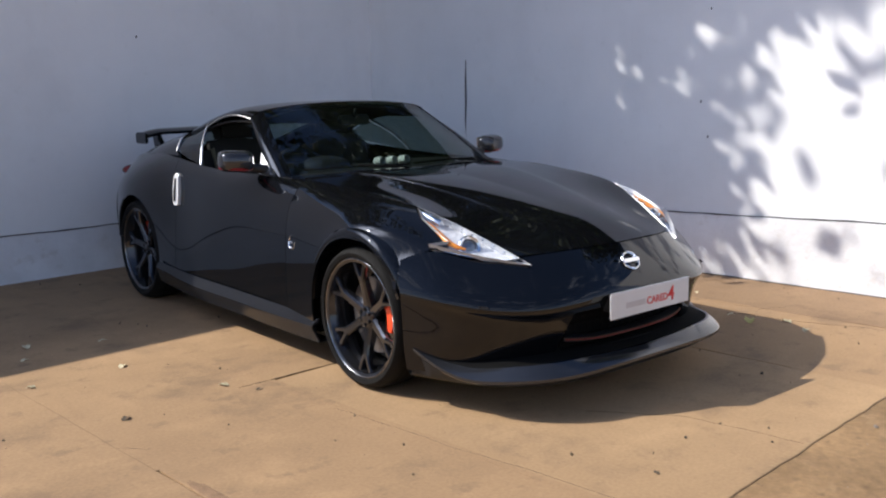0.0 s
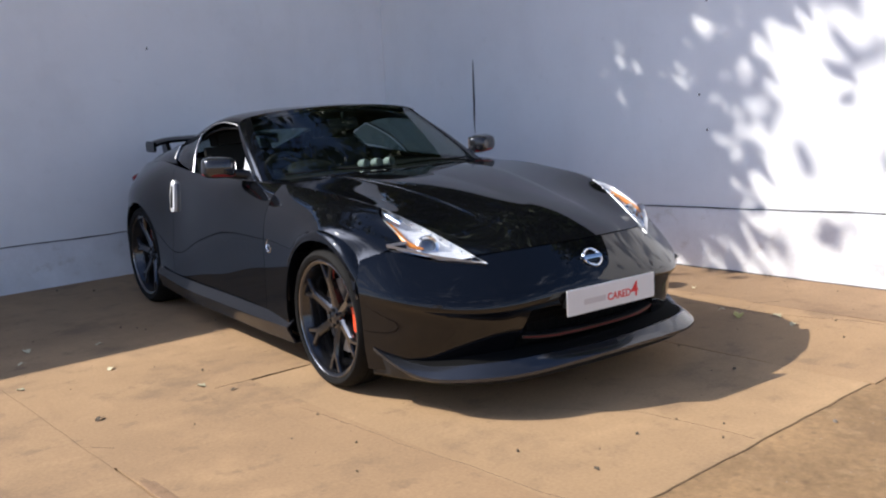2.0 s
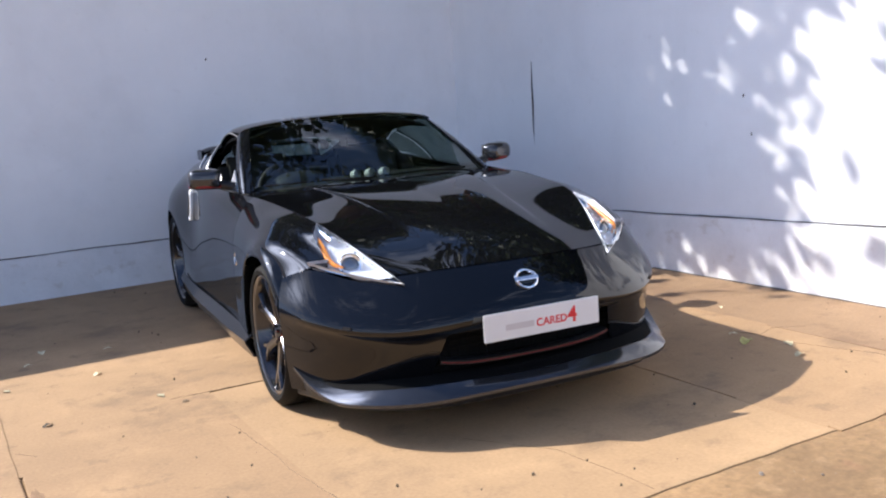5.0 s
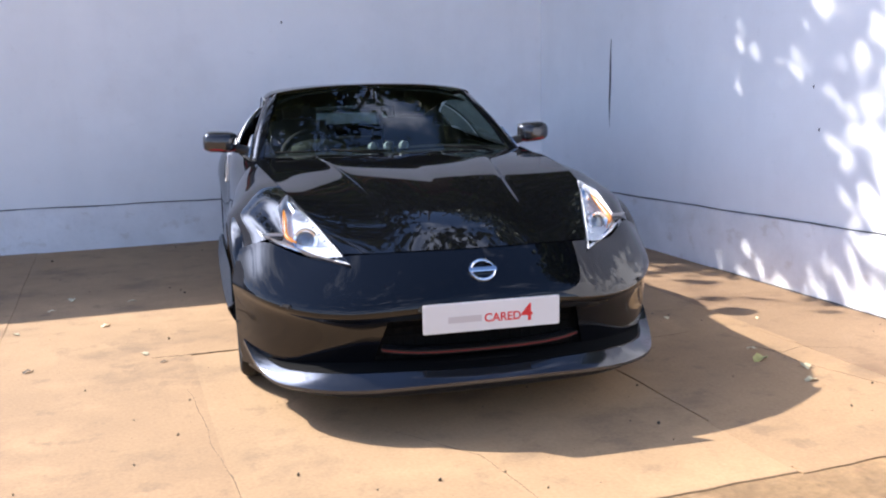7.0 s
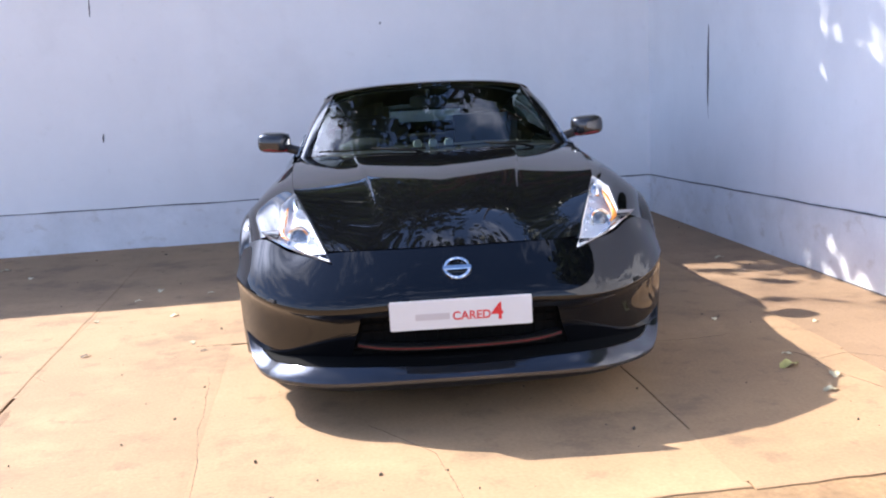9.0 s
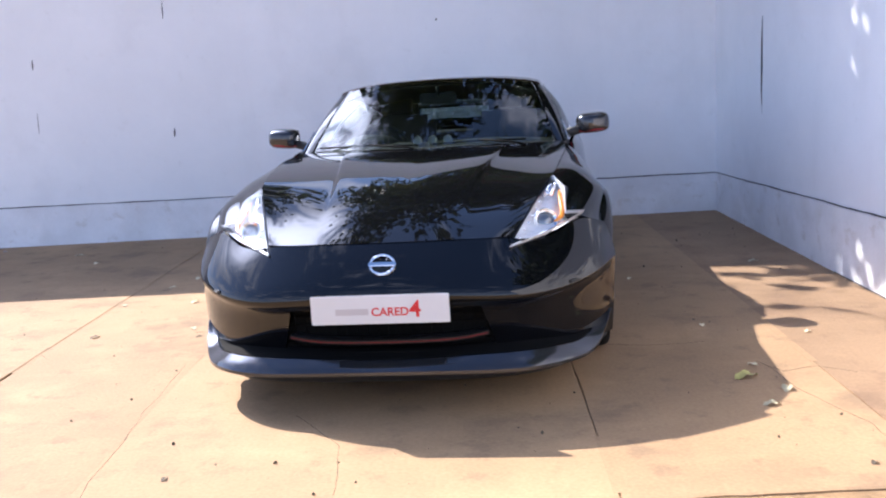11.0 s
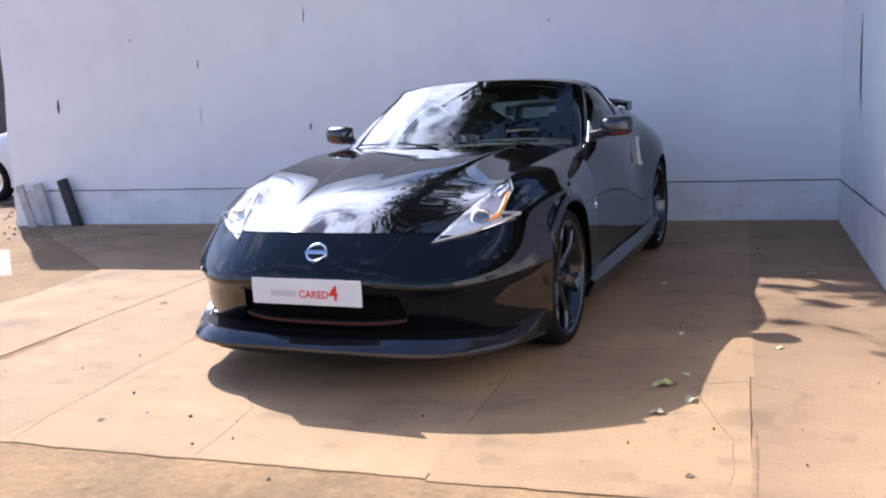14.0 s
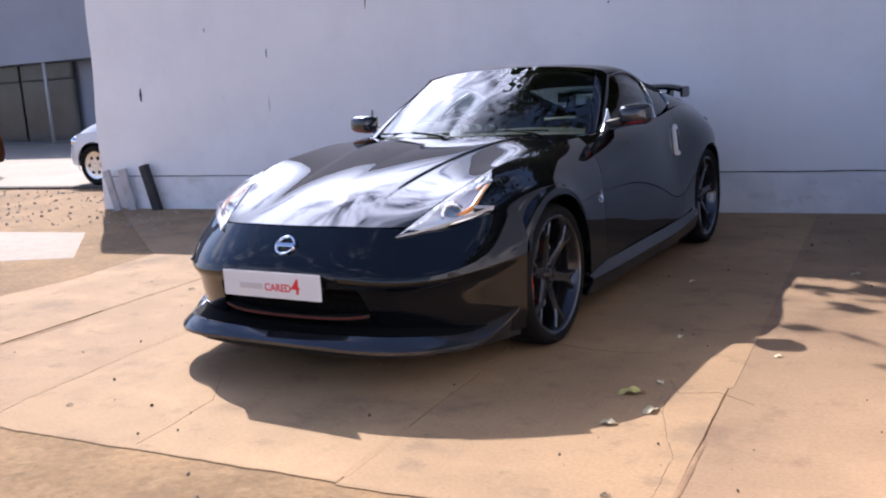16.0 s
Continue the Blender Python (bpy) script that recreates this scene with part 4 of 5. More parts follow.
lg, LN = lamp_grid(0.0)
inner, _ = lamp_grid(0.045)
LN = Vector(LN)
for mirrored in (True, False):
    f = flipped if mirrored else (lambda q: q)
    b = sheet(inner, 0, face_out(inner, LN))
    for side_rows in ((lg[:, 0], inner[:, 0]), (lg[:, -1], inner[:, -1])):
        sheet(np.stack(side_rows, axis=1), 0, False, b)
    lamp = part("headlamp", f(b), REFLECTOR, car, "clear angular headlamp with bright reflector")
    part("lens", f(sheet(lg, 0, face_out(lg, LN))), CLEAR, lamp)
    c = Vector((0.622, -0.470, 0.664))
    q = LN.to_track_quat("Z", "Y").to_matrix().to_4x4()
    turn = Matrix.Translation(c) @ q.lerp(Vector((0.1, -1, 0.1)).to_track_quat("Z", "Y").to_matrix().to_4x4(), 0.6)
    b = lathe(bmesh.new(), [(0.032, -0.06), (0.050, -0.04), (0.051, 0.0), (0.046, 0.006), (0.037, 0.0), (0.034, -0.012)], 32, "Z")
    bmesh.ops.transform(b, matrix=turn, verts=b.verts[:])
    part("projector_ring", f(b), CHROME, lamp)
    b = bmesh.new()
    bmesh.ops.create_uvsphere(b, u_segments=28, v_segments=14, radius=0.036)
    bmesh.ops.transform(b, matrix=turn @ Matrix.Translation((0, 0, -0.018)) @ Matrix.Diagonal((1, 1, 0.6, 1)), verts=b.verts[:])
    part("projector", f(b), PROJ, lamp, "dark round projector glass")
    b = tube(bmesh.new(), spline([(0.680, -0.250, 0.760), (0.685, -0.323, 0.728), (0.690, -0.393, 0.696), (0.684, -0.450, 0.674), (0.658, -0.488, 0.662)], np.linspace(0, 1, 12)), [0.004, 0.008, 0.010, 0.011, 0.012, 0.012, 0.012, 0.012, 0.011, 0.010, 0.008, 0.004], 10)
    part("turn_signal", f(b), AMBER, lamp, "amber reflector")
    b = tube(bmesh.new(), [(0.742, -0.404, 0.662), (0.700, -0.452, 0.648), (0.655, -0.507, 0.634), (0.590, -0.570, 0.618)], [0.006, 0.010, 0.010, 0.005], 8)
    part("reflector_ledge", f(b), CHROME, lamp)
    for k in range(9):
        t = k / 8
        p = spline(HL_IN, [0.12 + 0.74 * t])[0]
        b = bmesh.new()
        bmesh.ops.create_icosphere(b, subdivisions=2, radius=0.006)
        bmesh.ops.transform(b, matrix=Matrix.Translation(Vector(p) + Vector((0.016, -0.006, -0.006))), verts=b.verts[:])
        part("led", f(b), CHROME, lamp)
    b = tube(bmesh.new(), [(0.632, -0.30, 0.742), (0.650, -0.225, 0.772), (0.656, -0.19, 0.790)], [0.022, 0.020, 0.008], 10)
    part("side_light", f(b), CHROME, lamp)

# number plate, badge and small nose details
plate = part("number_plate", box(bmesh.new(), -0.262, 0.262, -0.925, -0.917, 0.369, 0.479, 0.003), PLATE, car, "white show plate with red lettering")
part("plate_holder", box(bmesh.new(), -0.215, 0.215, -0.9165, -0.84, 0.385, 0.462, 0.004), TRIM, plate)


def lettering(text, x, z, size, mat, parent, name):
    cu = bpy.data.curves.new("work", "FONT")
    cu.body, cu.size, cu.extrude, cu.offset = text, size, 0.0006, size * 0.018
    ob = new("work", cu)
    dep = bpy.context.evaluated_depsgraph_get()
    me = bpy.data.meshes.new_from_object(ob.evaluated_get(dep))
    bpy.data.objects.remove(ob)
    b = bmesh.new()
    b.from_mesh(me)
    bmesh.ops.transform(b, matrix=pose(x, -0.9258, z - 0.003, 90, 0, 0), verts=b.verts[:])
    return part(name, b, mat, parent)


lettering("CARED", -0.032, 0.404, 0.044, REDINK, plate, "lettering")
lettering("4", 0.112, 0.398, 0.088, REDINK, plate, "lettering")
part("pale_word", box(bmesh.new(), -0.168, -0.042, -0.9265, -0.9255, 0.405, 0.429), PALEINK, plate)

b = bmesh.new()
ring = [(math.cos(k * math.tau / 40) * 0.046, 0, math.sin(k * math.tau / 40) * 0.040) for k in range(40)]
tube(b, ring, 0.0062, 8, True)
tilt = pose(0, -0.808, 0.570, -38, 0, 0)
bmesh.ops.transform(b, matrix=tilt, verts=b.verts[:])
badge = part("badge", b, CHROME, car, "chrome ring badge")
b = box(bmesh.new(), -0.054, 0.054, -0.009, 0.004, -0.009, 0.009, 0.003)
bmesh.ops.transform(b, matrix=tilt, verts=b.verts[:])
part("badge_bar", b, CHROME, badge)
for x, y, z in ((0.868, 0.556, 0.60),):
    b = bmesh.new()
    tube(b, [(0, math.cos(k * math.tau / 32) * 0.027, math.sin(k * math.tau / 32) * 0.033) for k in range(32)], 0.005, 8, True)
    box(b, -0.002, 0.003, -0.018, 0.018, -0.006, 0.006, 0.001)
    bmesh.ops.transform(b, matrix=pose(x, y, z, 0, -9, 0), verts=b.verts[:])
    pair("fender_badge", b, CHROME, "small round chrome badge")
b = box(bmesh.new(), -0.03, 0.03, -0.008, 0.008, -0.008, 0.008, 0.006)
bmesh.ops.transform(b, matrix=pose(0.724, -0.655, 0.452, 0, 0, 52), verts=b.verts[:])
pair("washer_cap", b, TRIM)

# sills
K_TOP = [(0.872, 0.33, 0.262), (0.877, 0.7, 0.268), (0.879, 1.2, 0.273), (0.888, 1.7, 0.280), (0.892, 2.16, 0.302)]
K_OUT = [(0.915, 0.33, 0.226), (0.925, 0.7, 0.226), (0.928, 1.2, 0.229), (0.928, 1.7, 0.236), (0.912, 2.16, 0.270)]
K_LOW = [(0.882, 0.33, 0.145), (0.884, 0.7, 0.142), (0.884, 1.2, 0.145), (0.888, 1.7, 0.150), (0.888, 2.16, 0.18)]
K_UND = [(0.80, 0.33, 0.14), (0.80, 0.7, 0.135), (0.80, 1.2, 0.135), (0.80, 1.7, 0.14), (0.80, 2.16, 0.17)]
rows = [spline(c, np.linspace(0, 1, 26)) for c in (K_TOP, K_OUT, K_LOW, K_UND)]
g = np.array([[a[i] for a in rows[:1]] + [rows[1][i] + (0, 0, 0.004), rows[1][i] - (0, 0, 0.008), rows[2][i] + (0, 0, 0.01), rows[2][i], rows[3][i]] for i in range(26)])
pair("side_skirt", panel(g, (1, 0, 0), 0.01), SKIRT, "dark grey gloss side skirt")

# door handles, mirrors
b = prism([(0.812, 1.960, 0.856), (0.815, 1.988, 0.838), (0.826, 1.994, 0.760), (0.836, 1.982, 0.680), (0.838, 1.960, 0.660), (0.836, 1.914, 0.668), (0.828, 1.914, 0.760), (0.817, 1.928, 0.835)], (1, 0, 0.1), 0.016)
bmesh.ops.bevel(b, geom=b.edges[:], offset=0.002, segments=1, affect="EDGES")
grip = prism([(0.836, 1.957, 0.825), (0.846, 1.965, 0.755), (0.855, 1.955, 0.690), (0.855, 1.943, 0.690), (0.846, 1.945, 0.755), (0.836, 1.950, 0.825)], (1, 0, 0.1), 0.004)
for d, fl in ((door_r, True), (door_l, False)):
    grab = part("door_handle", flipped(b) if fl else b.copy(), HANDLE, d, "upright satin silver handle")
    part("grip_recess", flipped(grip) if fl else grip.copy(), TRIM, grab, "dark grip recess")
    c = bmesh.new()
    bmesh.ops.create_uvsphere(c, u_segments=28, v_segments=16, radius=1)
    for v in c.verts:
        v.co.x = math.copysign(abs(v.co.x) ** 0.5, v.co.x)
        v.co.z = math.copysign(abs(v.co.z) ** 0.6, v.co.z)
        if v.co.y > 0:
            v.co.y *= 0.45
    bmesh.ops.transform(c, matrix=pose(0.885, 1.065, 0.970, 0, -3, 16) @ Matrix.Diagonal((0.092, 0.085, 0.057, 1)), verts=c.verts[:])
    mir = part("wing_mirror", flipped(c) if fl else c, MIRRORCAP, car, "dark grey wing mirror with a red stripe")
    c = bmesh.new()
    tube(c, [(0.885 + 0.080 * math.cos(a) + 0.02 * math.sin(a), 1.067 - 0.070 * math.sin(a) + 0.022 * math.cos(a), 0.934 + 0.005 * math.cos(a)) for a in np.linspace(0.15, math.pi - 0.15, 16)], 0.009, 8)
    part("mirror_stripe", flipped(c) if fl else c, RED, mir, "thin red stripe")
    c = box(bmesh.new(), -0.075, 0.075, -0.003, 0.003, -0.042, 0.042, 0.002)
    bmesh.ops.transform(c, matrix=pose(0.880, 1.103, 0.972, 0, 0, 16), verts=c.verts[:])
    part("mirror_glass", flipped(c) if fl else c, CHROME, mir)
    c = tube(bmesh.new(), [(0.735, 1.0, 0.918), (0.79, 1.03, 0.930), (0.84, 1.06, 0.945)], [0.026, 0.024, 0.028], 10)
    part("mirror_arm", flipped(c) if fl else c, TRIM, mir)
    c = prism([(0.750, 0.905, 0.893), (0.764, 1.035, 0.897), (0.712, 1.095, 1.003)], (1, 0, 0.3), 0.004)
    part("mirror_sail", flipped(c) if fl else c, SILVER, d, "bright corner piece")
    c = box(bmesh.new(), 0.70, 0.76, 0.75, 1.95, 0.45, 0.885, 0.02)
    part("door_card", flipped(c) if fl else c, DASH, d)
b.free()
grip.free()

# rear wing
W0 = [(0, 3.17, 1.062), (0.28, 3.175, 1.06), (0.44, 3.195, 1.048), (0.50, 3.21, 1.030)]
W1 = [(0, 3.25, 1.086), (0.28, 3.255, 1.082), (0.44, 3.265, 1.068), (0.50, 3.28, 1.048)]
W2 = [(0, 3.37, 1.080), (0.28, 3.37, 1.076), (0.44, 3.37, 1.062), (0.50, 3.37, 1.044)]
g = np.transpose(surface([W0, W1, W2], 16, 9), (1, 0, 2))
m = g[:, :0:-1].copy()
m[:, :, 0] *= -1
wing = part("spoiler", panel(np.concatenate([m, g], axis=1), (0, 0, 1), 0.022), PAINT, car, "raised black rear wing")
pair("end_plate", box(bmesh.new(), 0.488, 0.508, 3.19, 3.385, 0.975, 1.056, 0.008), PAINT, parent=wing)
pair("spoiler_stand", prism([(0.40, 3.12, 0.935), (0.40, 3.25, 0.905), (0.40, 3.30, 1.06), (0.40, 3.23, 1.06)], (1, 0, 0), 0.016), PAINT, parent=wing)


def bar(bm, path, widths, depths):
    """A tapering bar with a rectangular, bevelled section, lying in the wheel's face (y, z)."""
    rings = []
    for i, p in enumerate(path):
        p = Vector(p)
        a, c = Vector(path[max(0, i - 1)]), Vector(path[min(len(path) - 1, i + 1)])
        d = (c - a).normalized()
        s = d.cross(Vector((1, 0, 0))).normalized()
        w, h = widths[i] / 2, depths[i]
        rings.append([bm.verts.new(p + s * u * w + Vector((1, 0, 0)) * v * h) for u, v in ((-1, -1), (1, -1), (1, -0.25), (0.6, 0), (-0.6, 0), (-1, -0.25))])
    for i in range(len(rings) - 1):
        for k in range(6):
            bm.faces.new((rings[i][k], rings[i][(k + 1) % 6], rings[i + 1][(k + 1) % 6], rings[i + 1][k]))
    bm.faces.new(rings[0])
    bm.faces.new(rings[-1][::-1])
    bmesh.ops.recalc_face_normals(bm, faces=bm.faces[:])
    return bm


def wheel(x, y, r, width, flip, phase, caliper_at):
    """Tyre, rim, six forked spokes, brake disc and caliper. Local +x looks outwards."""
    h = width / 2
    w = part("wheel", lathe(bmesh.new(), [(0.225, -h * 0.9), (0.25, -h), (0.265, h * 0.62), (0.268, h * 0.86), (0.262, h * 0.90), (0.252, h * 0.86), (0.245, h * 0.66), (0.232, h * 0.4), (0.228, -h * 0.7), (0.215, -h * 0.75), (0.215, -h * 0.9)], 64), RIM, car, "gunmetal alloy wheel with forked spokes")
    w.matrix_local = pose(x, y, r, 0, 0, 180 if flip else 0)
    tyre = part("tyre", lathe(bmesh.new(), [(0.255, -h * 0.85), (0.275, -h * 0.98), (r * 0.90, -h), (r * 0.955, -h * 0.92), (r * 0.988, -h * 0.74), (r, -h * 0.5), (r, h * 0.5), (r * 0.988, h * 0.74), (r * 0.955, h * 0.92), (r * 0.91, h), (0.275, h * 0.96), (0.266, h * 0.80)], 72), RUBBER, w, "black low-profile tyre")
    for gx in (-0.45, -0.15, 0.15, 0.45):
        part("groove", lathe(bmesh.new(), [(r + 0.0008, h * (gx - 0.03)), (r + 0.0008, h * (gx + 0.03))], 64), DARK, tyre)
    face = h * 0.62
    for k in range(6):
        b = bmesh.new()
        bar(b, [(face - 0.012, 0, 0.03), (face - 0.006, 0, 0.08), (face + 0.004, 0, 0.14), (face + 0.012, 0, 0.185)], [0.062, 0.046, 0.040, 0.046], [0.055, 0.045, 0.036, 0.032])
        for s in (-1, 1):
            bar(b, [(face + 0.010, s * 0.006, 0.170), (face + 0.014, s * 0.022, 0.205), (face + 0.016, s * 0.040, 0.246)], [0.026, 0.020, 0.024], [0.03, 0.026, 0.03])
        bmesh.ops.transform(b, matrix=Matrix.Rotation(radians(phase + k * 60), 4, "X"), verts=b.verts[:])
        part("spoke", b, RIM, w)
        b = bmesh.new()
        cylinder(b, 0, 0.012, 0.036 * math.cos(radians(30 + k * 60)), 0.036 * math.sin(radians(30 + k * 60)), 0.008, 10)
        bmesh.ops.transform(b, matrix=Matrix.Translation((face - 0.006, 0, 0)), verts=b.verts[:])
        part("wheel_nut", b, RIM, w)
    part("rim_edge", lathe(bmesh.new(), [(0.2665, h * 0.88), (0.2685, h * 0.915), (0.2655, h * 0.925), (0.2625, h * 0.905)], 64), RIMEDGE, w, "thin bright rim edge")
    part("centre_cap", lathe(bmesh.new(), [(0.0005, face + 0.004), (0.018, face + 0.003), (0.027, face - 0.002), (0.05, face - 0.010), (0.052, face - 0.05)], 28), RIM, w)
    part("brake_disc", lathe(bmesh.new(), [(0.06, -0.005), (0.09, 0.006), (0.172, 0.006), (0.174, -0.02), (0.09, -0.02)], 48), STEEL, w, "steel brake disc")
    b = bmesh.new()
    pts = [(0.046, 0.160 * math.cos(a), 0.158 * math.sin(a)) for a in np.linspace(radians(caliper_at - 26), radians(caliper_at + 26), 9)]
    bar(b, pts, [0.04, 0.055, 0.06, 0.06, 0.06, 0.06, 0.06, 0.055, 0.04], [0.07] * 9)
    part("brake_caliper", b, CALIPER, w, "bright red caliper")
    b = lathe(bmesh.new(), [(0.20, -h * 0.6), (0.05, -h * 0.6)], 32)
    part("hub_back", b, DARK, w)
    return w


for xx, yy, rr, ww, fl, ph, ca in ((-0.772, 0, 0.321, 0.222, True, 2, 10), (0.772, 0, 0.321, 0.222, False, 12, 170), (-0.735, 2.55, 0.327, 0.27, True, 20, 95), (0.735, 2.55, 0.327, 0.27, False, 40, 85)):
    wheel(xx, yy, rr, ww, fl, ph, ca)
# wheel wells and floor
for yy, rr in ((0, 0.385), (2.55, 0.39)):
    b = bmesh.new()
    lathe(b, [(rr, 0.60), (rr, 0.78)], 48)
    bmesh.ops.delete(b, geom=[f for f in b.faces if f.calc_center_median().z < -0.16], context="FACES")
    bmesh.ops.transform(b, matrix=Matrix.Translation((0, yy, HUB)), verts=b.verts[:])
    pair("wheel_well", b, DARK)
b = bmesh.new()
box(b, -0.50, 0.50, -0.74, 3.25, 0.16, 0.50, 0.05)
box(b, -0.84, 0.84, 0.40, 2.14, 0.16, 0.60, 0.04)
box(b, -0.52, 0.52, -0.76, -0.36, 0.12, 0.15)
part("underbody", b, DARK, car)

# cabin
g = surface([[(0, 1.33, 1.234), (0, 1.7, 1.234), (0, 2.28, 1.125)], [(0.36, 1.35, 1.220), (0.36, 1.7, 1.212), (0.34, 2.28, 1.11)], [(0.57, 1.36, 1.157), (0.575, 1.7, 1.162), (0.54, 2.28, 1.055)]], 10, 8, True)
part("headliner", panel(g, (0, 0, 1), 0.012), CLOTH, car)
b = bmesh.new()
g = surface([[(0, 0.72, 0.885), (0, 0.9, 0.905), (0, 1.12, 0.88), (0, 1.2, 0.80), (0, 1.2, 0.55)], [(0.36, 0.76, 0.885), (0.37, 0.92, 0.915), (0.37, 1.13, 0.885), (0.37, 1.2, 0.80), (0.37, 1.2, 0.55)], [(0.70, 0.88, 0.88), (0.69, 0.98, 0.895), (0.68, 1.12, 0.87), (0.68, 1.18, 0.80), (0.68, 1.18, 0.55)]], 20, 12, True)
dash = part("dashboard", panel(g, (0, 0, 1), 0.01), DASH, car, "black dashboard")
for x in (-0.085, 0, 0.085):
    b = lathe(bmesh.new(), [(0.0005, -0.010), (0.019, -0.010), (0.021, 0.0), (0.024, 0.0), (0.025, -0.03), (0.021, -0.06)], 24, "Z")
    bmesh.ops.transform(b, matrix=pose(x, 0.93, 0.922, -100, 0, 0), verts=b.verts[:])
    part("gauge_pod", b, PALE, dash, "pale round gauge")
b = bmesh.new()
bmesh.ops.create_uvsphere(b, u_segments=24, v_segments=12, radius=1)
bmesh.ops.transform(b, matrix=pose(-0.37, 1.02, 0.90) @ Matrix.Diagonal((0.17, 0.13, 0.07, 1)), verts=b.verts[:])
part("binnacle", b, DASH, dash)
b = bmesh.new()
tube(b, [(math.cos(k * math.tau / 36) * 0.18, 0, math.sin(k * math.tau / 36) * 0.18) for k in range(36)], 0.015, 8, True)
for a in (0, 180, 270):
    tube(b, [(0, 0.02, 0), (math.cos(radians(a)) * 0.17, 0, math.sin(radians(a)) * 0.17)], 0.014, 6)
bmesh.ops.create_uvsphere(b, u_segments=16, v_segments=8, radius=0.06)
bmesh.ops.transform(b, matrix=pose(-0.37, 1.25, 0.83, -22, 0, 0), verts=b.verts[:])
part("steering_wheel", b, DASH, car)


def seat(x):
    b = bmesh.new()
    s = part("seat", box(b, x - 0.25, x + 0.25, 1.42, 1.95, 0.36, 0.50, 0.05), CLOTH, car)
    b = box(bmesh.new(), -0.24, 0.25, -0.08, 0.08, 0, 0.60, 0.06)
    bmesh.ops.transform(b, matrix=pose(x, 1.93, 0.45, -16, 0, 0), verts=b.verts[:])
    part("backrest", b, CLOTH, s)
    b = box(bmesh.new(), -0.13, 0.13, -0.05, 0.05, 0.57, 0.72, 0.04)
    bmesh.ops.transform(b, matrix=pose(x, 1.93, 0.45, -16, 0, 0), verts=b.verts[:])
    part("headrest", b, CLOTH, s)


seat(-0.37)
seat(0.37)
b = box(bmesh.new(), -0.68, 0.68, 2.15, 3.0, 0.60, 0.80, 0.03)
part("load_floor", b, CLOTH, car)
b = tube(bmesh.new(), [(-0.66, 2.2, 0.86), (0, 2.2, 0.88), (0.66, 2.2, 0.86)], 0.035, 8)
part("strut_brace", b, CLOTH, car)
b = box(bmesh.new(), -0.11, 0.11, -0.012, 0.012, -0.032, 0.032, 0.01)
bmesh.ops.transform(b, matrix=pose(0, 1.27, 1.15, -12, 0, 0), verts=b.verts[:])
rv = part("rear_view_mirror", b, DASH, car)
part("mirror_stem", tube(bmesh.new(), [(0, 1.265, 1.165), (0, 1.25, 1.215)], 0.01, 6), DASH, rv)

# ---- things by the wall ----
GREYWOOD = material("dark_weathered_wood", (0.05, 0.048, 0.05), 0.8, vary=0.4, scale=9, bump=0.4, bump_scale=40)
PALEWOOD = material("pale_weathered_wood", (0.5, 0.5, 0.52), 0.8, vary=0.4, scale=6, bump=0.4, bump_scale=40)


def plank(name, foot, top, width, thick, mat, label):
    f, t = Vector(foot), Vector(top)
    b = box(bmesh.new(), -width / 2, width / 2, -thick / 2, thick / 2, 0, (t - f).length, 0.006)
    for v in b.verts:
        v.co.x += 0.006 * noise.noise(v.co * 9)
    ob = part(name, b, mat)
    ob.matrix_world = Matrix.Translation(f) @ (t - f).to_track_quat("Z", "X").to_matrix().to_4x4()
    ob.rotation_euler.z = 0
    return tagged(ob, label, "plank", "planks leaning on the wall")


plank("plank", (-1.17, 6.86, -0.01), (-1.04, 6.915, 0.50), 0.10, 0.07, GREYWOOD, "short dark weathered post leaning on the white wall")
plank("plank", (-1.55, 6.87, -0.01), (-1.47, 6.91, 0.46), 0.12, 0.03, PALEWOOD, "pale grey board leaning on the white wall")
plank("plank", (-1.74, 6.84, -0.01), (-1.64, 6.90, 0.45), 0.10, 0.03, PALEWOOD, "pale grey board leaning on the white wall")

# ---- trees ----


def open_sky(p):
    """True where the crowns behind the walls are thin: a gap that lets the sun onto the side wall, and a clear sky above."""
    s = (WX - p.x) / -SUN_AZ[0]
    wy, wz = p.y - SUN_AZ[1] * s, p.z - up * s
    if 1.95 < wy < 2.9 and 0.4 < wz < 1.7 and noise.noise(Vector((wy * 4, wz * 4, 3))) > -0.15:
        return True
    rise = (p.z - 0.8) / math.hypot(p.x - 3.9, p.y - 2.8)
    return rise > 0.93 and wz > 2.75 and p.x < 8 and p.y > 5.5


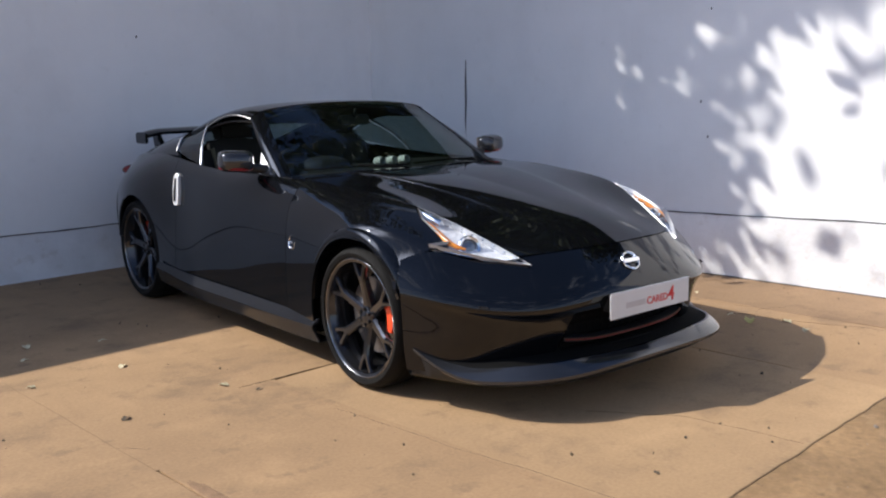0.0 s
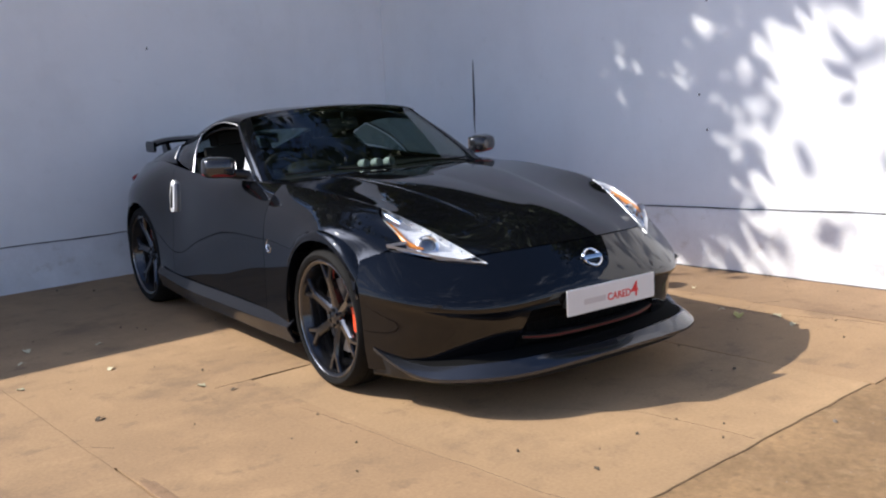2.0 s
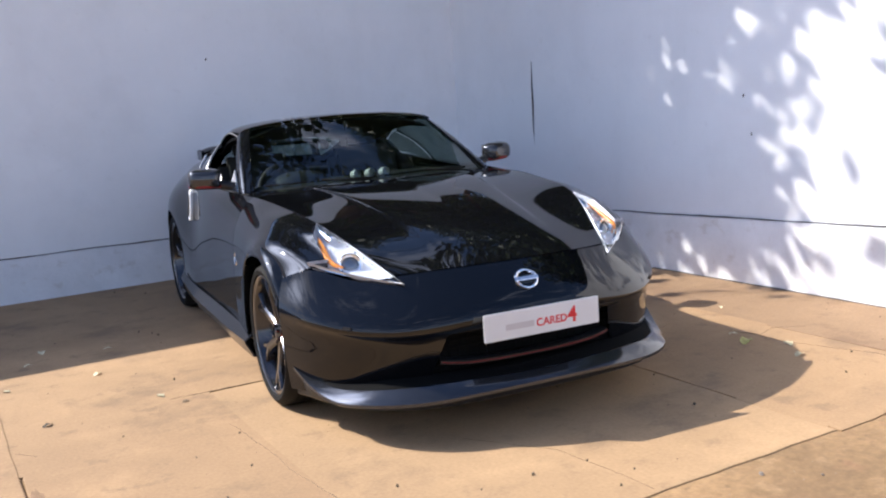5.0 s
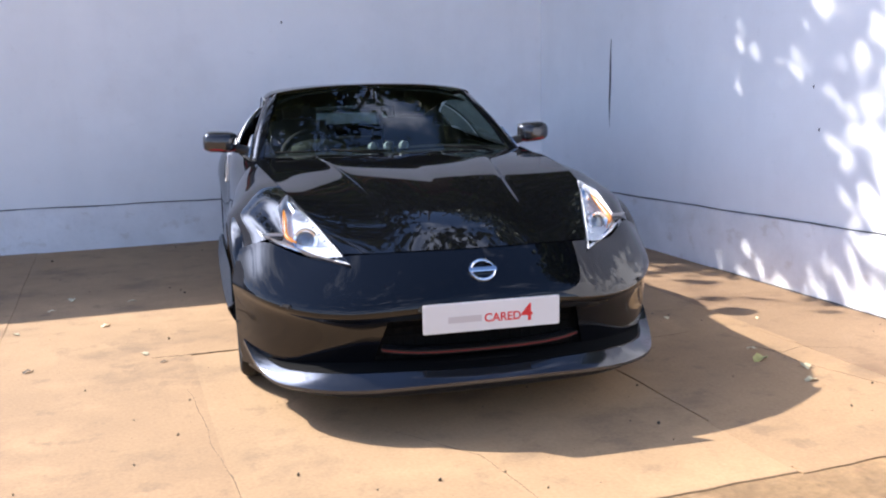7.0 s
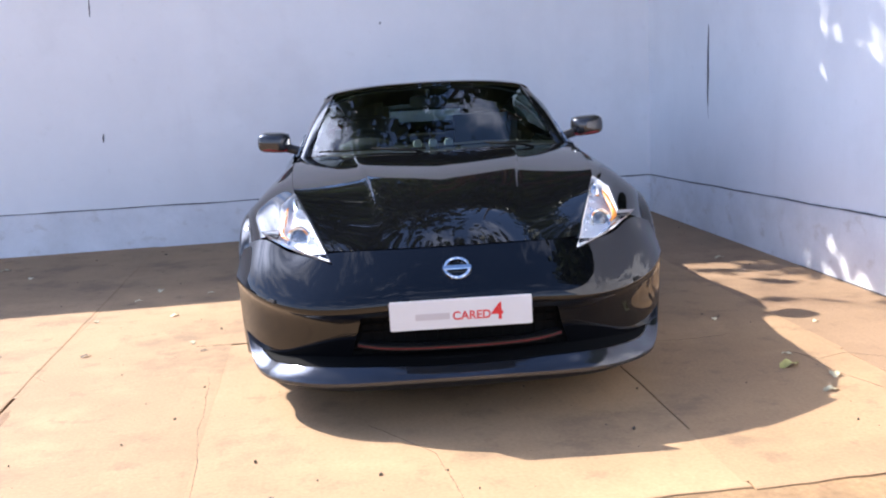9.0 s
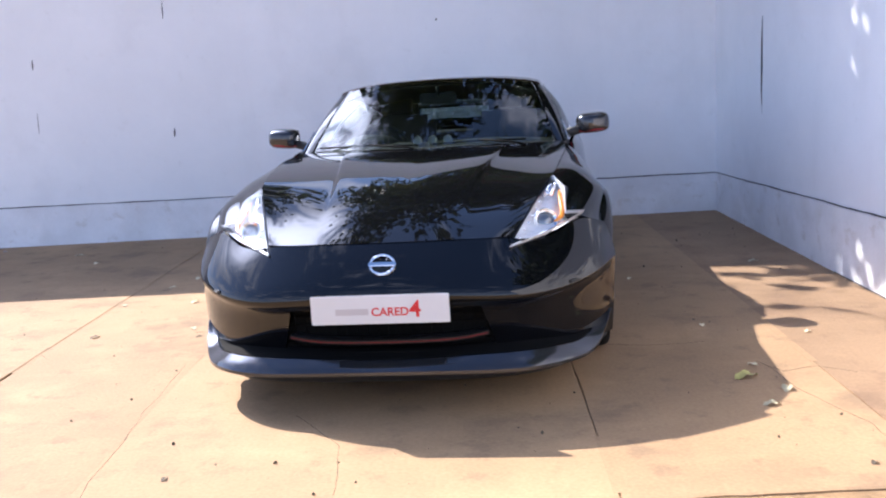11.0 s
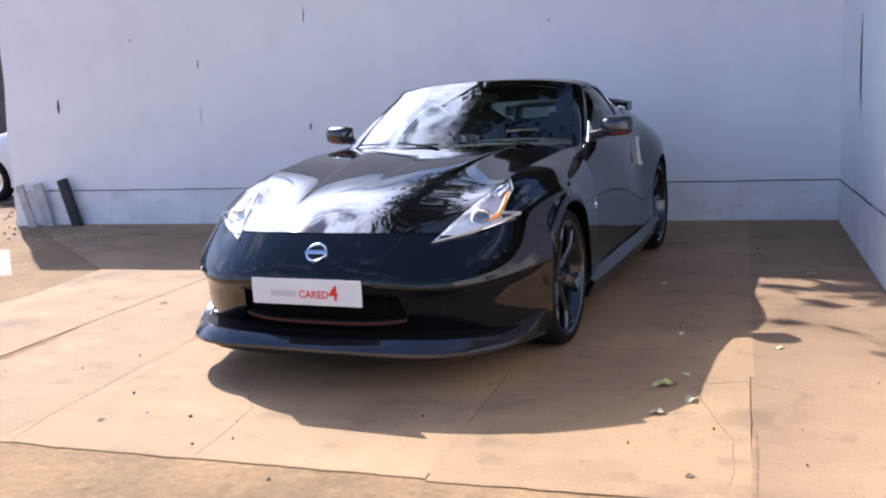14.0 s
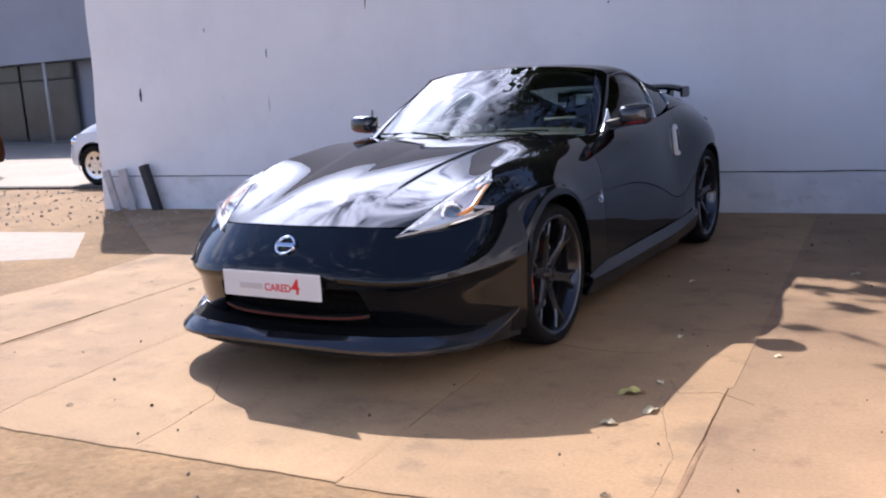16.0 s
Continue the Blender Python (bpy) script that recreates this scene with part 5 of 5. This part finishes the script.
def tree(x, y, height, crown, radii, leaves, seed, label, sprays=()):
    rng = random.Random(seed)
    root = thing("tree", pose(x, y, 0), label, "tree", "trees behind the wall")
    b = bmesh.new()
    cx, cy, cz = crown
    low = cz - radii[2]
    tube(b, [(0, 0, -0.1), (0.05, 0.02, low * 0.4), (cx * 0.4, cy * 0.4, low), (cx * 0.8, cy * 0.8, cz)], [0.24, 0.19, 0.15, 0.08], 10)
    part("trunk", b, BARK, root)
    blobs = []
    for k in range(40):
        a, e = rng.uniform(0, math.tau), rng.uniform(-0.8, 1)
        q = rng.uniform(0.15, 0.95)
        blobs.append(Vector((cx + math.cos(a) * math.sqrt(1 - e * e) * radii[0] * q, cy + math.sin(a) * math.sqrt(1 - e * e) * radii[1] * q, cz + e * radii[2] * q)))
    for p in blobs[::3]:
        s = Vector((cx * 0.5, cy * 0.5, low + 0.3))
        part("limb", tube(bmesh.new(), [s, s.lerp(p, 0.5) + Vector((0, 0, 0.25)), p], [0.09, 0.055, 0.02], 7), BARK, root)
    vs, fs = [], []
    for k in range(leaves):
        p = rng.choice(blobs)
        d = Vector((rng.gauss(0, 1), rng.gauss(0, 1), rng.gauss(0, 0.8))) * radii[0] * 0.155
        c = p + d
        s = rng.uniform(0.07, 0.14)
        n = Vector((rng.gauss(0, 1), rng.gauss(0, 1), rng.gauss(0, 1) + 0.6)).normalized()
        t = n.orthogonal().normalized()
        t.rotate(Matrix.Rotation(rng.uniform(0, math.tau), 3, n))
        w = n.cross(t)
        if open_sky(c + Vector((x, y, 0))):
            continue
        i = len(vs)
        vs += [c - t * s, c + w * s * 0.55 + n * s * 0.1, c + t * s, c - w * s * 0.55 + n * s * 0.1]
        fs.append((i, i + 1, i + 2, i + 3))
    for sx, sy, sz, wide, high, count in sprays:
        for k in range(count):
            c = Vector((sx - x, sy - y, sz)) + Vector((rng.gauss(0, wide * 0.5), rng.gauss(0, wide * 0.5), rng.gauss(0, high * 0.5)))
            s = rng.uniform(0.05, 0.11)
            n = Vector((rng.gauss(0, 1), rng.gauss(0, 1), rng.gauss(0, 1) + 0.6)).normalized()
            t = n.orthogonal().normalized()
            t.rotate(Matrix.Rotation(rng.uniform(0, math.tau), 3, n))
            w = n.cross(t)
            i = len(vs)
            vs += [c - t * s, c + w * s * 0.5, c + t * s, c - w * s * 0.5]
            fs.append((i, i + 1, i + 2, i + 3))
        part("limb", tube(bmesh.new(), [Vector((cx * 0.5, cy * 0.5, low + 0.3)), Vector((cx * 0.5 + (sx - x) * 0.4, cy * 0.5 + (sy - y) * 0.4, sz * 0.9)), Vector((sx - x, sy - y, sz))], [0.07, 0.045, 0.015], 7), BARK, root)
    me = bpy.data.meshes.new("crown")
    me.from_pydata(vs, [], fs)
    me.materials.append(LEAF)
    ob = new("crown", me)
    ob.parent = root
    tagged(ob, kind="stuff")
    return root


tree(6.1, 8.9, 9, (-0.26, -0.76, 6.5), (3.9, 2.6, 2.9), 50000, 3, "broad leafy green tree rising behind the white wall")
tree(5.9, 9.0, 8, (-0.76, -0.12, 5.17), (2.9, 2.0, 2.3), 38000, 11, "leafy green tree close behind the white wall", ((3.40, 6.75, 4.01, 0.38, 0.28, 650), (3.74, 6.3, 3.93, 0.30, 0.24, 350)))
# unseen tree, added to darken what the car's nose reflects
tree(9.6, 3.0, 10, (0.2, 0.0, 6.2), (2.4, 3.6, 2.2), 40000, 21, "unseen leafy tree beyond the side wall, added to darken reflections")
tree(8.8, 11.2, 10, (0, 0, 7.0), (3.8, 3.2, 4.2), 36000, 5, "dense leafy green tree beyond the wall corner")
tree(11.2, 5.4, 10, (0, 0, 6.2), (3.4, 3.8, 4.4), 36000, 8, "dense leafy green tree beyond the side wall")

# ---- across the yard ----
WHITEPAINT = material("white_car_paint", (0.75, 0.76, 0.78), 0.15, vary=0.04, scale=3, coat=0.6)
BROWNPAINT = material("brown_car_paint", (0.16, 0.06, 0.035), 0.15, vary=0.06, scale=3, coat=0.6)
FASCIA = material("grey_fascia", (0.33, 0.35, 0.40), 0.7, vary=0.12, scale=0.4, bump=0.1, bump_scale=8)
SHOPGLASS = material("shop_glass", (0.085, 0.085, 0.082), 0.15, vary=0.5, scale=0.35)
BRICK = material("dark_brick", (0.17, 0.12, 0.11), 0.9, vary=0.35, scale=1.5, bump=0.5, bump_scale=12)
POST = material("pale_post", (0.45, 0.44, 0.42), 0.6, vary=0.1, scale=4)
KERBSTONE = material("dark_kerb", (0.09, 0.075, 0.06), 0.9, vary=0.3, scale=4, bump=0.4, bump_scale=20)

b = box(bmesh.new(), -70, -2.4, 8.98, 20.5, -0.2, 0.0)
tagged(part("road", b, PALEPAVE), "pale sunlit concrete forecourt beyond the yard", "road", kind="structure")
# an even dark strip, nearly flush, along the forecourt's near edge
kerb = tagged(new("kerb"), "dark kerb strip along the forecourt", "kerb", kind="structure")
for k in range(16):
    part("kerbstone", box(bmesh.new(), -16.5 + k * 0.9, -15.61 + k * 0.9, 8.78, 8.975, -0.2, 0.025, 0.01), KERBSTONE, kerb)

shop = thing("shop_building", pose(-20, 20.5, 0), "long shop with dark glazing under a grey fascia", "building")
part("wall", box(bmesh.new(), -20, 4.49, 0.3, 6, -0.1, 6.5), FASCIA, shop)
part("fascia", box(bmesh.new(), -20, 4.49, -0.5, 0.3, 2.55, 6.5, 0.02), FASCIA, shop)
part("brick_wing", box(bmesh.new(), 4.5, 12, -0.6, 6, -0.1, 6.5, 0.02), BRICK, shop, "dark brick end wing")
for k in range(9):
    x = -19.5 + k * 2.5
    w = part("window", box(bmesh.new(), x, x + 2.4, 0.1, 0.16, 0.1, 2.55, 0.01), SHOPGLASS, shop)
    part("window_rail", box(bmesh.new(), x, x + 2.4, 0.05, 0.1, 2.0, 2.06, 0.01), TRIM, w)
for x in (-14.5, -9.5, -4.4, 2.25):
    part("post", tube(bmesh.new(), [(x, -0.45, 0), (x, -0.45, 2.55)], 0.055, 10), POST, shop)


def hatchback(m, paint, name, label):
    """A small parked hatchback, nose towards local -y, front axle at the origin."""
    c = thing(name, m, label, "car", "cars parked across the yard")
    a = [[(0, -0.70, 0.30), (0, -0.74, 0.5), (0, -0.66, 0.72), (0, -0.3, 0.88), (0, 0.25, 0.98), (0, 0.45, 1.0)],
         [(0.45, -0.68, 0.30), (0.45, -0.71, 0.5), (0.46, -0.60, 0.72), (0.48, -0.28, 0.87), (0.5, 0.25, 0.97), (0.5, 0.5, 0.995)],
         [(0.70, -0.58, 0.30), (0.71, -0.60, 0.5), (0.69, -0.46, 0.72), (0.69, -0.2, 0.84), (0.69, 0.25, 0.94), (0.69, 0.6, 0.97)],
         [(0.80, -0.38, 0.30), (0.82, -0.38, 0.5), (0.80, -0.32, 0.68), (0.81, -0.1, 0.76), (0.82, 0.25, 0.80), (0.82, 0.7, 0.83)]]
    g = surface(a, 22, 14, True)
    part("bonnet", panel(g, (0, -0.6, 0.8), 0.01), paint, c)
    rows = [[(0.80, -0.34, 0.76), (0.81, 0.3, 0.82), (0.81, 1.2, 0.92), (0.80, 2.2, 0.98), (0.74, 3.0, 0.95)],
            [(0.83, -0.36, 0.58), (0.845, 0.3, 0.64), (0.845, 1.2, 0.68), (0.84, 2.2, 0.70), (0.77, 3.04, 0.68)],
            [(0.83, -0.36, 0.40), (0.84, 0.3, 0.40), (0.84, 1.2, 0.40), (0.84, 2.2, 0.42), (0.78, 3.05, 0.42)],
            [(0.80, -0.36, 0.22), (0.82, 0.3, 0.2), (0.82, 1.2, 0.2), (0.82, 2.2, 0.22), (0.76, 3.0, 0.26)]]
    g = surface(rows, 40, 14)
    b = cut(panel(g, (1, 0, 0), 0.008), cylinder(bmesh.new(), 0.5, 1.1, 0, 0.30, 0.345, 40), cylinder(bmesh.new(), 0.5, 1.1, 2.45, 0.30, 0.345, 40))
    part("flank", flipped(b), paint, c)
    part("flank", b, paint, c)
    cab = [[(0, 0.45, 1.0), (0, 1.15, 1.42), (0, 1.9, 1.47), (0, 2.8, 1.40), (0, 3.1, 1.0)], [(0.5, 0.5, 0.995), (0.48, 1.2, 1.40), (0.48, 1.9, 1.45), (0.47, 2.8, 1.38), (0.48, 3.08, 1.0)], [(0.69, 0.6, 0.965), (0.60, 1.28, 1.36), (0.60, 1.9, 1.41), (0.58, 2.75, 1.34), (0.62, 3.04, 0.98)]]
    g = surface(cab, 26, 12, True)
    part("cabin_shell", panel(g, (0, 0, 1), 0.01), paint, c)
    win = [[(0.70, 0.66, 0.96), (0.61, 1.28, 1.34)], [(0.80, 1.4, 0.95), (0.635, 1.7, 1.38)], [(0.79, 2.3, 0.985), (0.62, 2.5, 1.33)], [(0.70, 2.9, 0.97), (0.60, 2.75, 1.30)]]
    g = surface(win, 8, 16)
    b = panel(g, (1, 0, 0), 0.006)
    part("side_window", flipped(b), SHOPGLASS, c)
    part("side_window", b, SHOPGLASS, c)
    g = surface([[(0, 0.47, 1.012), (0, 1.12, 1.412)], [(0.46, 0.52, 1.008), (0.45, 1.16, 1.395)], [(0.64, 0.62, 0.985), (0.57, 1.24, 1.36)]], 8, 8, True)
    part("windscreen", panel(g, (0, -1, 1), 0.006), SHOPGLASS, c)
    b = bmesh.new()
    bmesh.ops.create_icosphere(b, subdivisions=3, radius=1)
    bmesh.ops.transform(b, matrix=pose(0.66, -0.48, 0.66, 20, 0, 35) @ Matrix.Diagonal((0.14, 0.10, 0.08, 1)), verts=b.verts[:])
    part("headlamp", flipped(b), CHROME, c)
    part("headlamp", b, CHROME, c)
    part("bumper_grille", box(bmesh.new(), -0.5, 0.5, -0.735, -0.6, 0.26, 0.42, 0.03), TRIM, c)
    part("floor_pan", box(bmesh.new(), -0.62, 0.62, -0.5, 2.95, 0.2, 0.6, 0.03), DARK, c)
    b = tube(bmesh.new(), [(0.80, 0.80, 0.97), (0.93, 0.82, 1.0)], [0.06, 0.075], 10)
    part("wing_mirror", flipped(b), paint, c)
    part("wing_mirror", b, paint, c)
    for x, y in ((0.75, 0), (-0.75, 0), (0.75, 2.45), (-0.75, 2.45)):
        t = part("wheel", lathe(bmesh.new(), [(0.20, 0.07), (0.215, 0.085), (0.27, 0.09), (0.295, 0.07), (0.30, 0.04), (0.30, -0.06), (0.28, -0.09)], 36), RUBBER, c)
        t.matrix_local = pose(x, y, 0.30, 0, 0, 0 if x > 0 else 180)
        b = lathe(bmesh.new(), [(0.001, 0.075), (0.05, 0.08), (0.17, 0.065), (0.205, 0.075), (0.21, 0.05)], 36)
        part("wheel_trim", b, SILVER, t)
        for k in range(6):
            a = k * math.tau / 6
            b = bmesh.new()
            cylinder(b, 0.066, 0.074, 0.115 * math.cos(a), 0.115 * math.sin(a), 0.028, 12)
            part("trim_slot", b, DARK, t)
    return c


hatchback(pose(-4.50, 10.0, 0, 0, 0, -90), WHITEPAINT, "hatchback_car", "small white hatchback parked on the forecourt")
hatchback(pose(-11.4, 9.95, 0, 0, 0, -90), BROWNPAINT, "hatchback_car", "small brown hatchback parked beside a white one")

# ---- leaves and stones ----


def leaf(x, y, size, turn, mat, label):
    b = bmesh.new()
    n = 10
    mid = [b.verts.new((-0.5 + k / n, 0, 0.10 * math.sin(math.pi * k / n) * (1 if k % 2 else 0.9))) for k in range(n + 1)]
    for s in (-1, 1):
        rim = [b.verts.new((-0.5 + k / n, s * 0.26 * math.sin(math.pi * (k / n) ** 0.8), 0.16 * math.sin(math.pi * k / n) + 0.05 * s * math.sin(k * 1.3))) for k in range(1, n)]
        line = [mid[0]] + rim + [mid[n]]
        for k in range(n):
            vs = [mid[k], mid[k + 1], line[k + 1], line[k]]
            vs = [v for i, v in enumerate(vs) if v not in vs[:i]]
            b.faces.new(vs if s > 0 else vs[::-1])
    low = min(v.co.z for v in b.verts)
    for v in b.verts:
        v.co.z -= low
    bmesh.ops.transform(b, matrix=Matrix.Rotation(radians(turn), 4, "Z") @ Matrix.Diagonal((size, size, size, 1)), verts=b.verts[:])
    ob = part("fallen_leaf", b, mat)
    ob.location = (x, y, 0.0015)
    return tagged(ob, label, "leaf", "leaves on the concrete")


YELLOWLEAF = material("yellow_leaf", (0.50, 0.45, 0.14), 0.6, vary=0.3, scale=30)
BROWNLEAF = material("brown_leaf", (0.10, 0.075, 0.05), 0.8, vary=0.4, scale=30)
leaf(5.24, 2.50, 0.11, 20, YELLOWLEAF, "large fallen yellow-green leaf on the concrete")
for x, y, sz, tr in ((2.44, 4.36, 0.06, 40), (2.62, 3.72, 0.06, 110), (5.94, 4.72, 0.07, 10), (5.26, 3.29, 0.05, 75), (5.31, 2.65, 0.05, 140), (5.35, 2.34, 0.08, 60), (5.24, 2.18, 0.07, 5), (5.70, 3.10, 0.04, 30), (2.15, 4.84, 0.05, 20), (2.25, 5.09, 0.08, 80), (2.0, 4.36, 0.05, 130), (2.59, 4.91, 0.05, 0), (5.1, 4.4, 0.05, 50), (1.2, 5.9, 0.07, 90), (0.9, 6.3, 0.09, 15)):
    leaf(x, y, sz, tr, LEAFDRY, "small pale dry leaf on the concrete")
leaf(2.11, 3.635, 0.055, 30, BROWNLEAF, "curled dark brown leaf on the concrete")
for x, y, tr in ((2.7, 3.55, 10), (3.11, 1.75, 70), (5.38, 1.64, 45)):
    leaf(x, y, 0.035, tr, BROWNLEAF, "tiny dark leaf scrap on the concrete")


def stones(name, label, n, area, size, seed, z, mat):
    rng = random.Random(seed)
    b = bmesh.new()
    vs, fs = [], []
    base = bmesh.new()
    bmesh.ops.create_icosphere(base, subdivisions=1, radius=1)
    bv = [v.co.copy() for v in base.verts]
    bf = [[v.index for v in f.verts] for f in base.faces]
    base.free()
    b.free()
    for k in range(n):
        x, y = rng.uniform(*area[:2]), rng.uniform(*area[2:])
        s = size[0] + (size[1] - size[0]) * rng.random() ** 4
        q = Euler((rng.uniform(0, 3), rng.uniform(0, 3), rng.uniform(0, 3))).to_matrix()
        i = len(vs)
        for v in bv:
            p = q @ Vector((v.x * s, v.y * s * 0.8, v.z * s * 0.6)) * (1 + 0.25 * noise.noise(v * 2 + Vector((k, 0, 0))))
            vs.append((x + p.x, y + p.y, z + p.z + s * 0.35))
        fs += [[i + f for f in t] for t in bf]
    me = bpy.data.meshes.new(name)
    me.from_pydata(vs, [], fs)
    me.materials.append(mat)
    return tagged(new(name, me), label, "stones", kind="stuff")


RUBBLE = material("pale_rubble", (0.50, 0.41, 0.34), 0.9, vary=0.5, scale=1.3)
stones("pebbles", "scattered pebbles and grit on bare earth", 420, (-1.5, 6.2, -1.4, 1.44), (0.002, 0.012), 4, -0.006, STONE)
stones("rubble", "rubble and stones on bare earth", 1800, (-9, 0.2, 5.65, 8.7), (0.004, 0.03), 6, -0.009, RUBBLE)
stones("grit", "fine dark grit on the concrete", 260, (1.2, 6.2, 1.5, 6.8), (0.002, 0.010), 9, 0.001, BROWNLEAF)
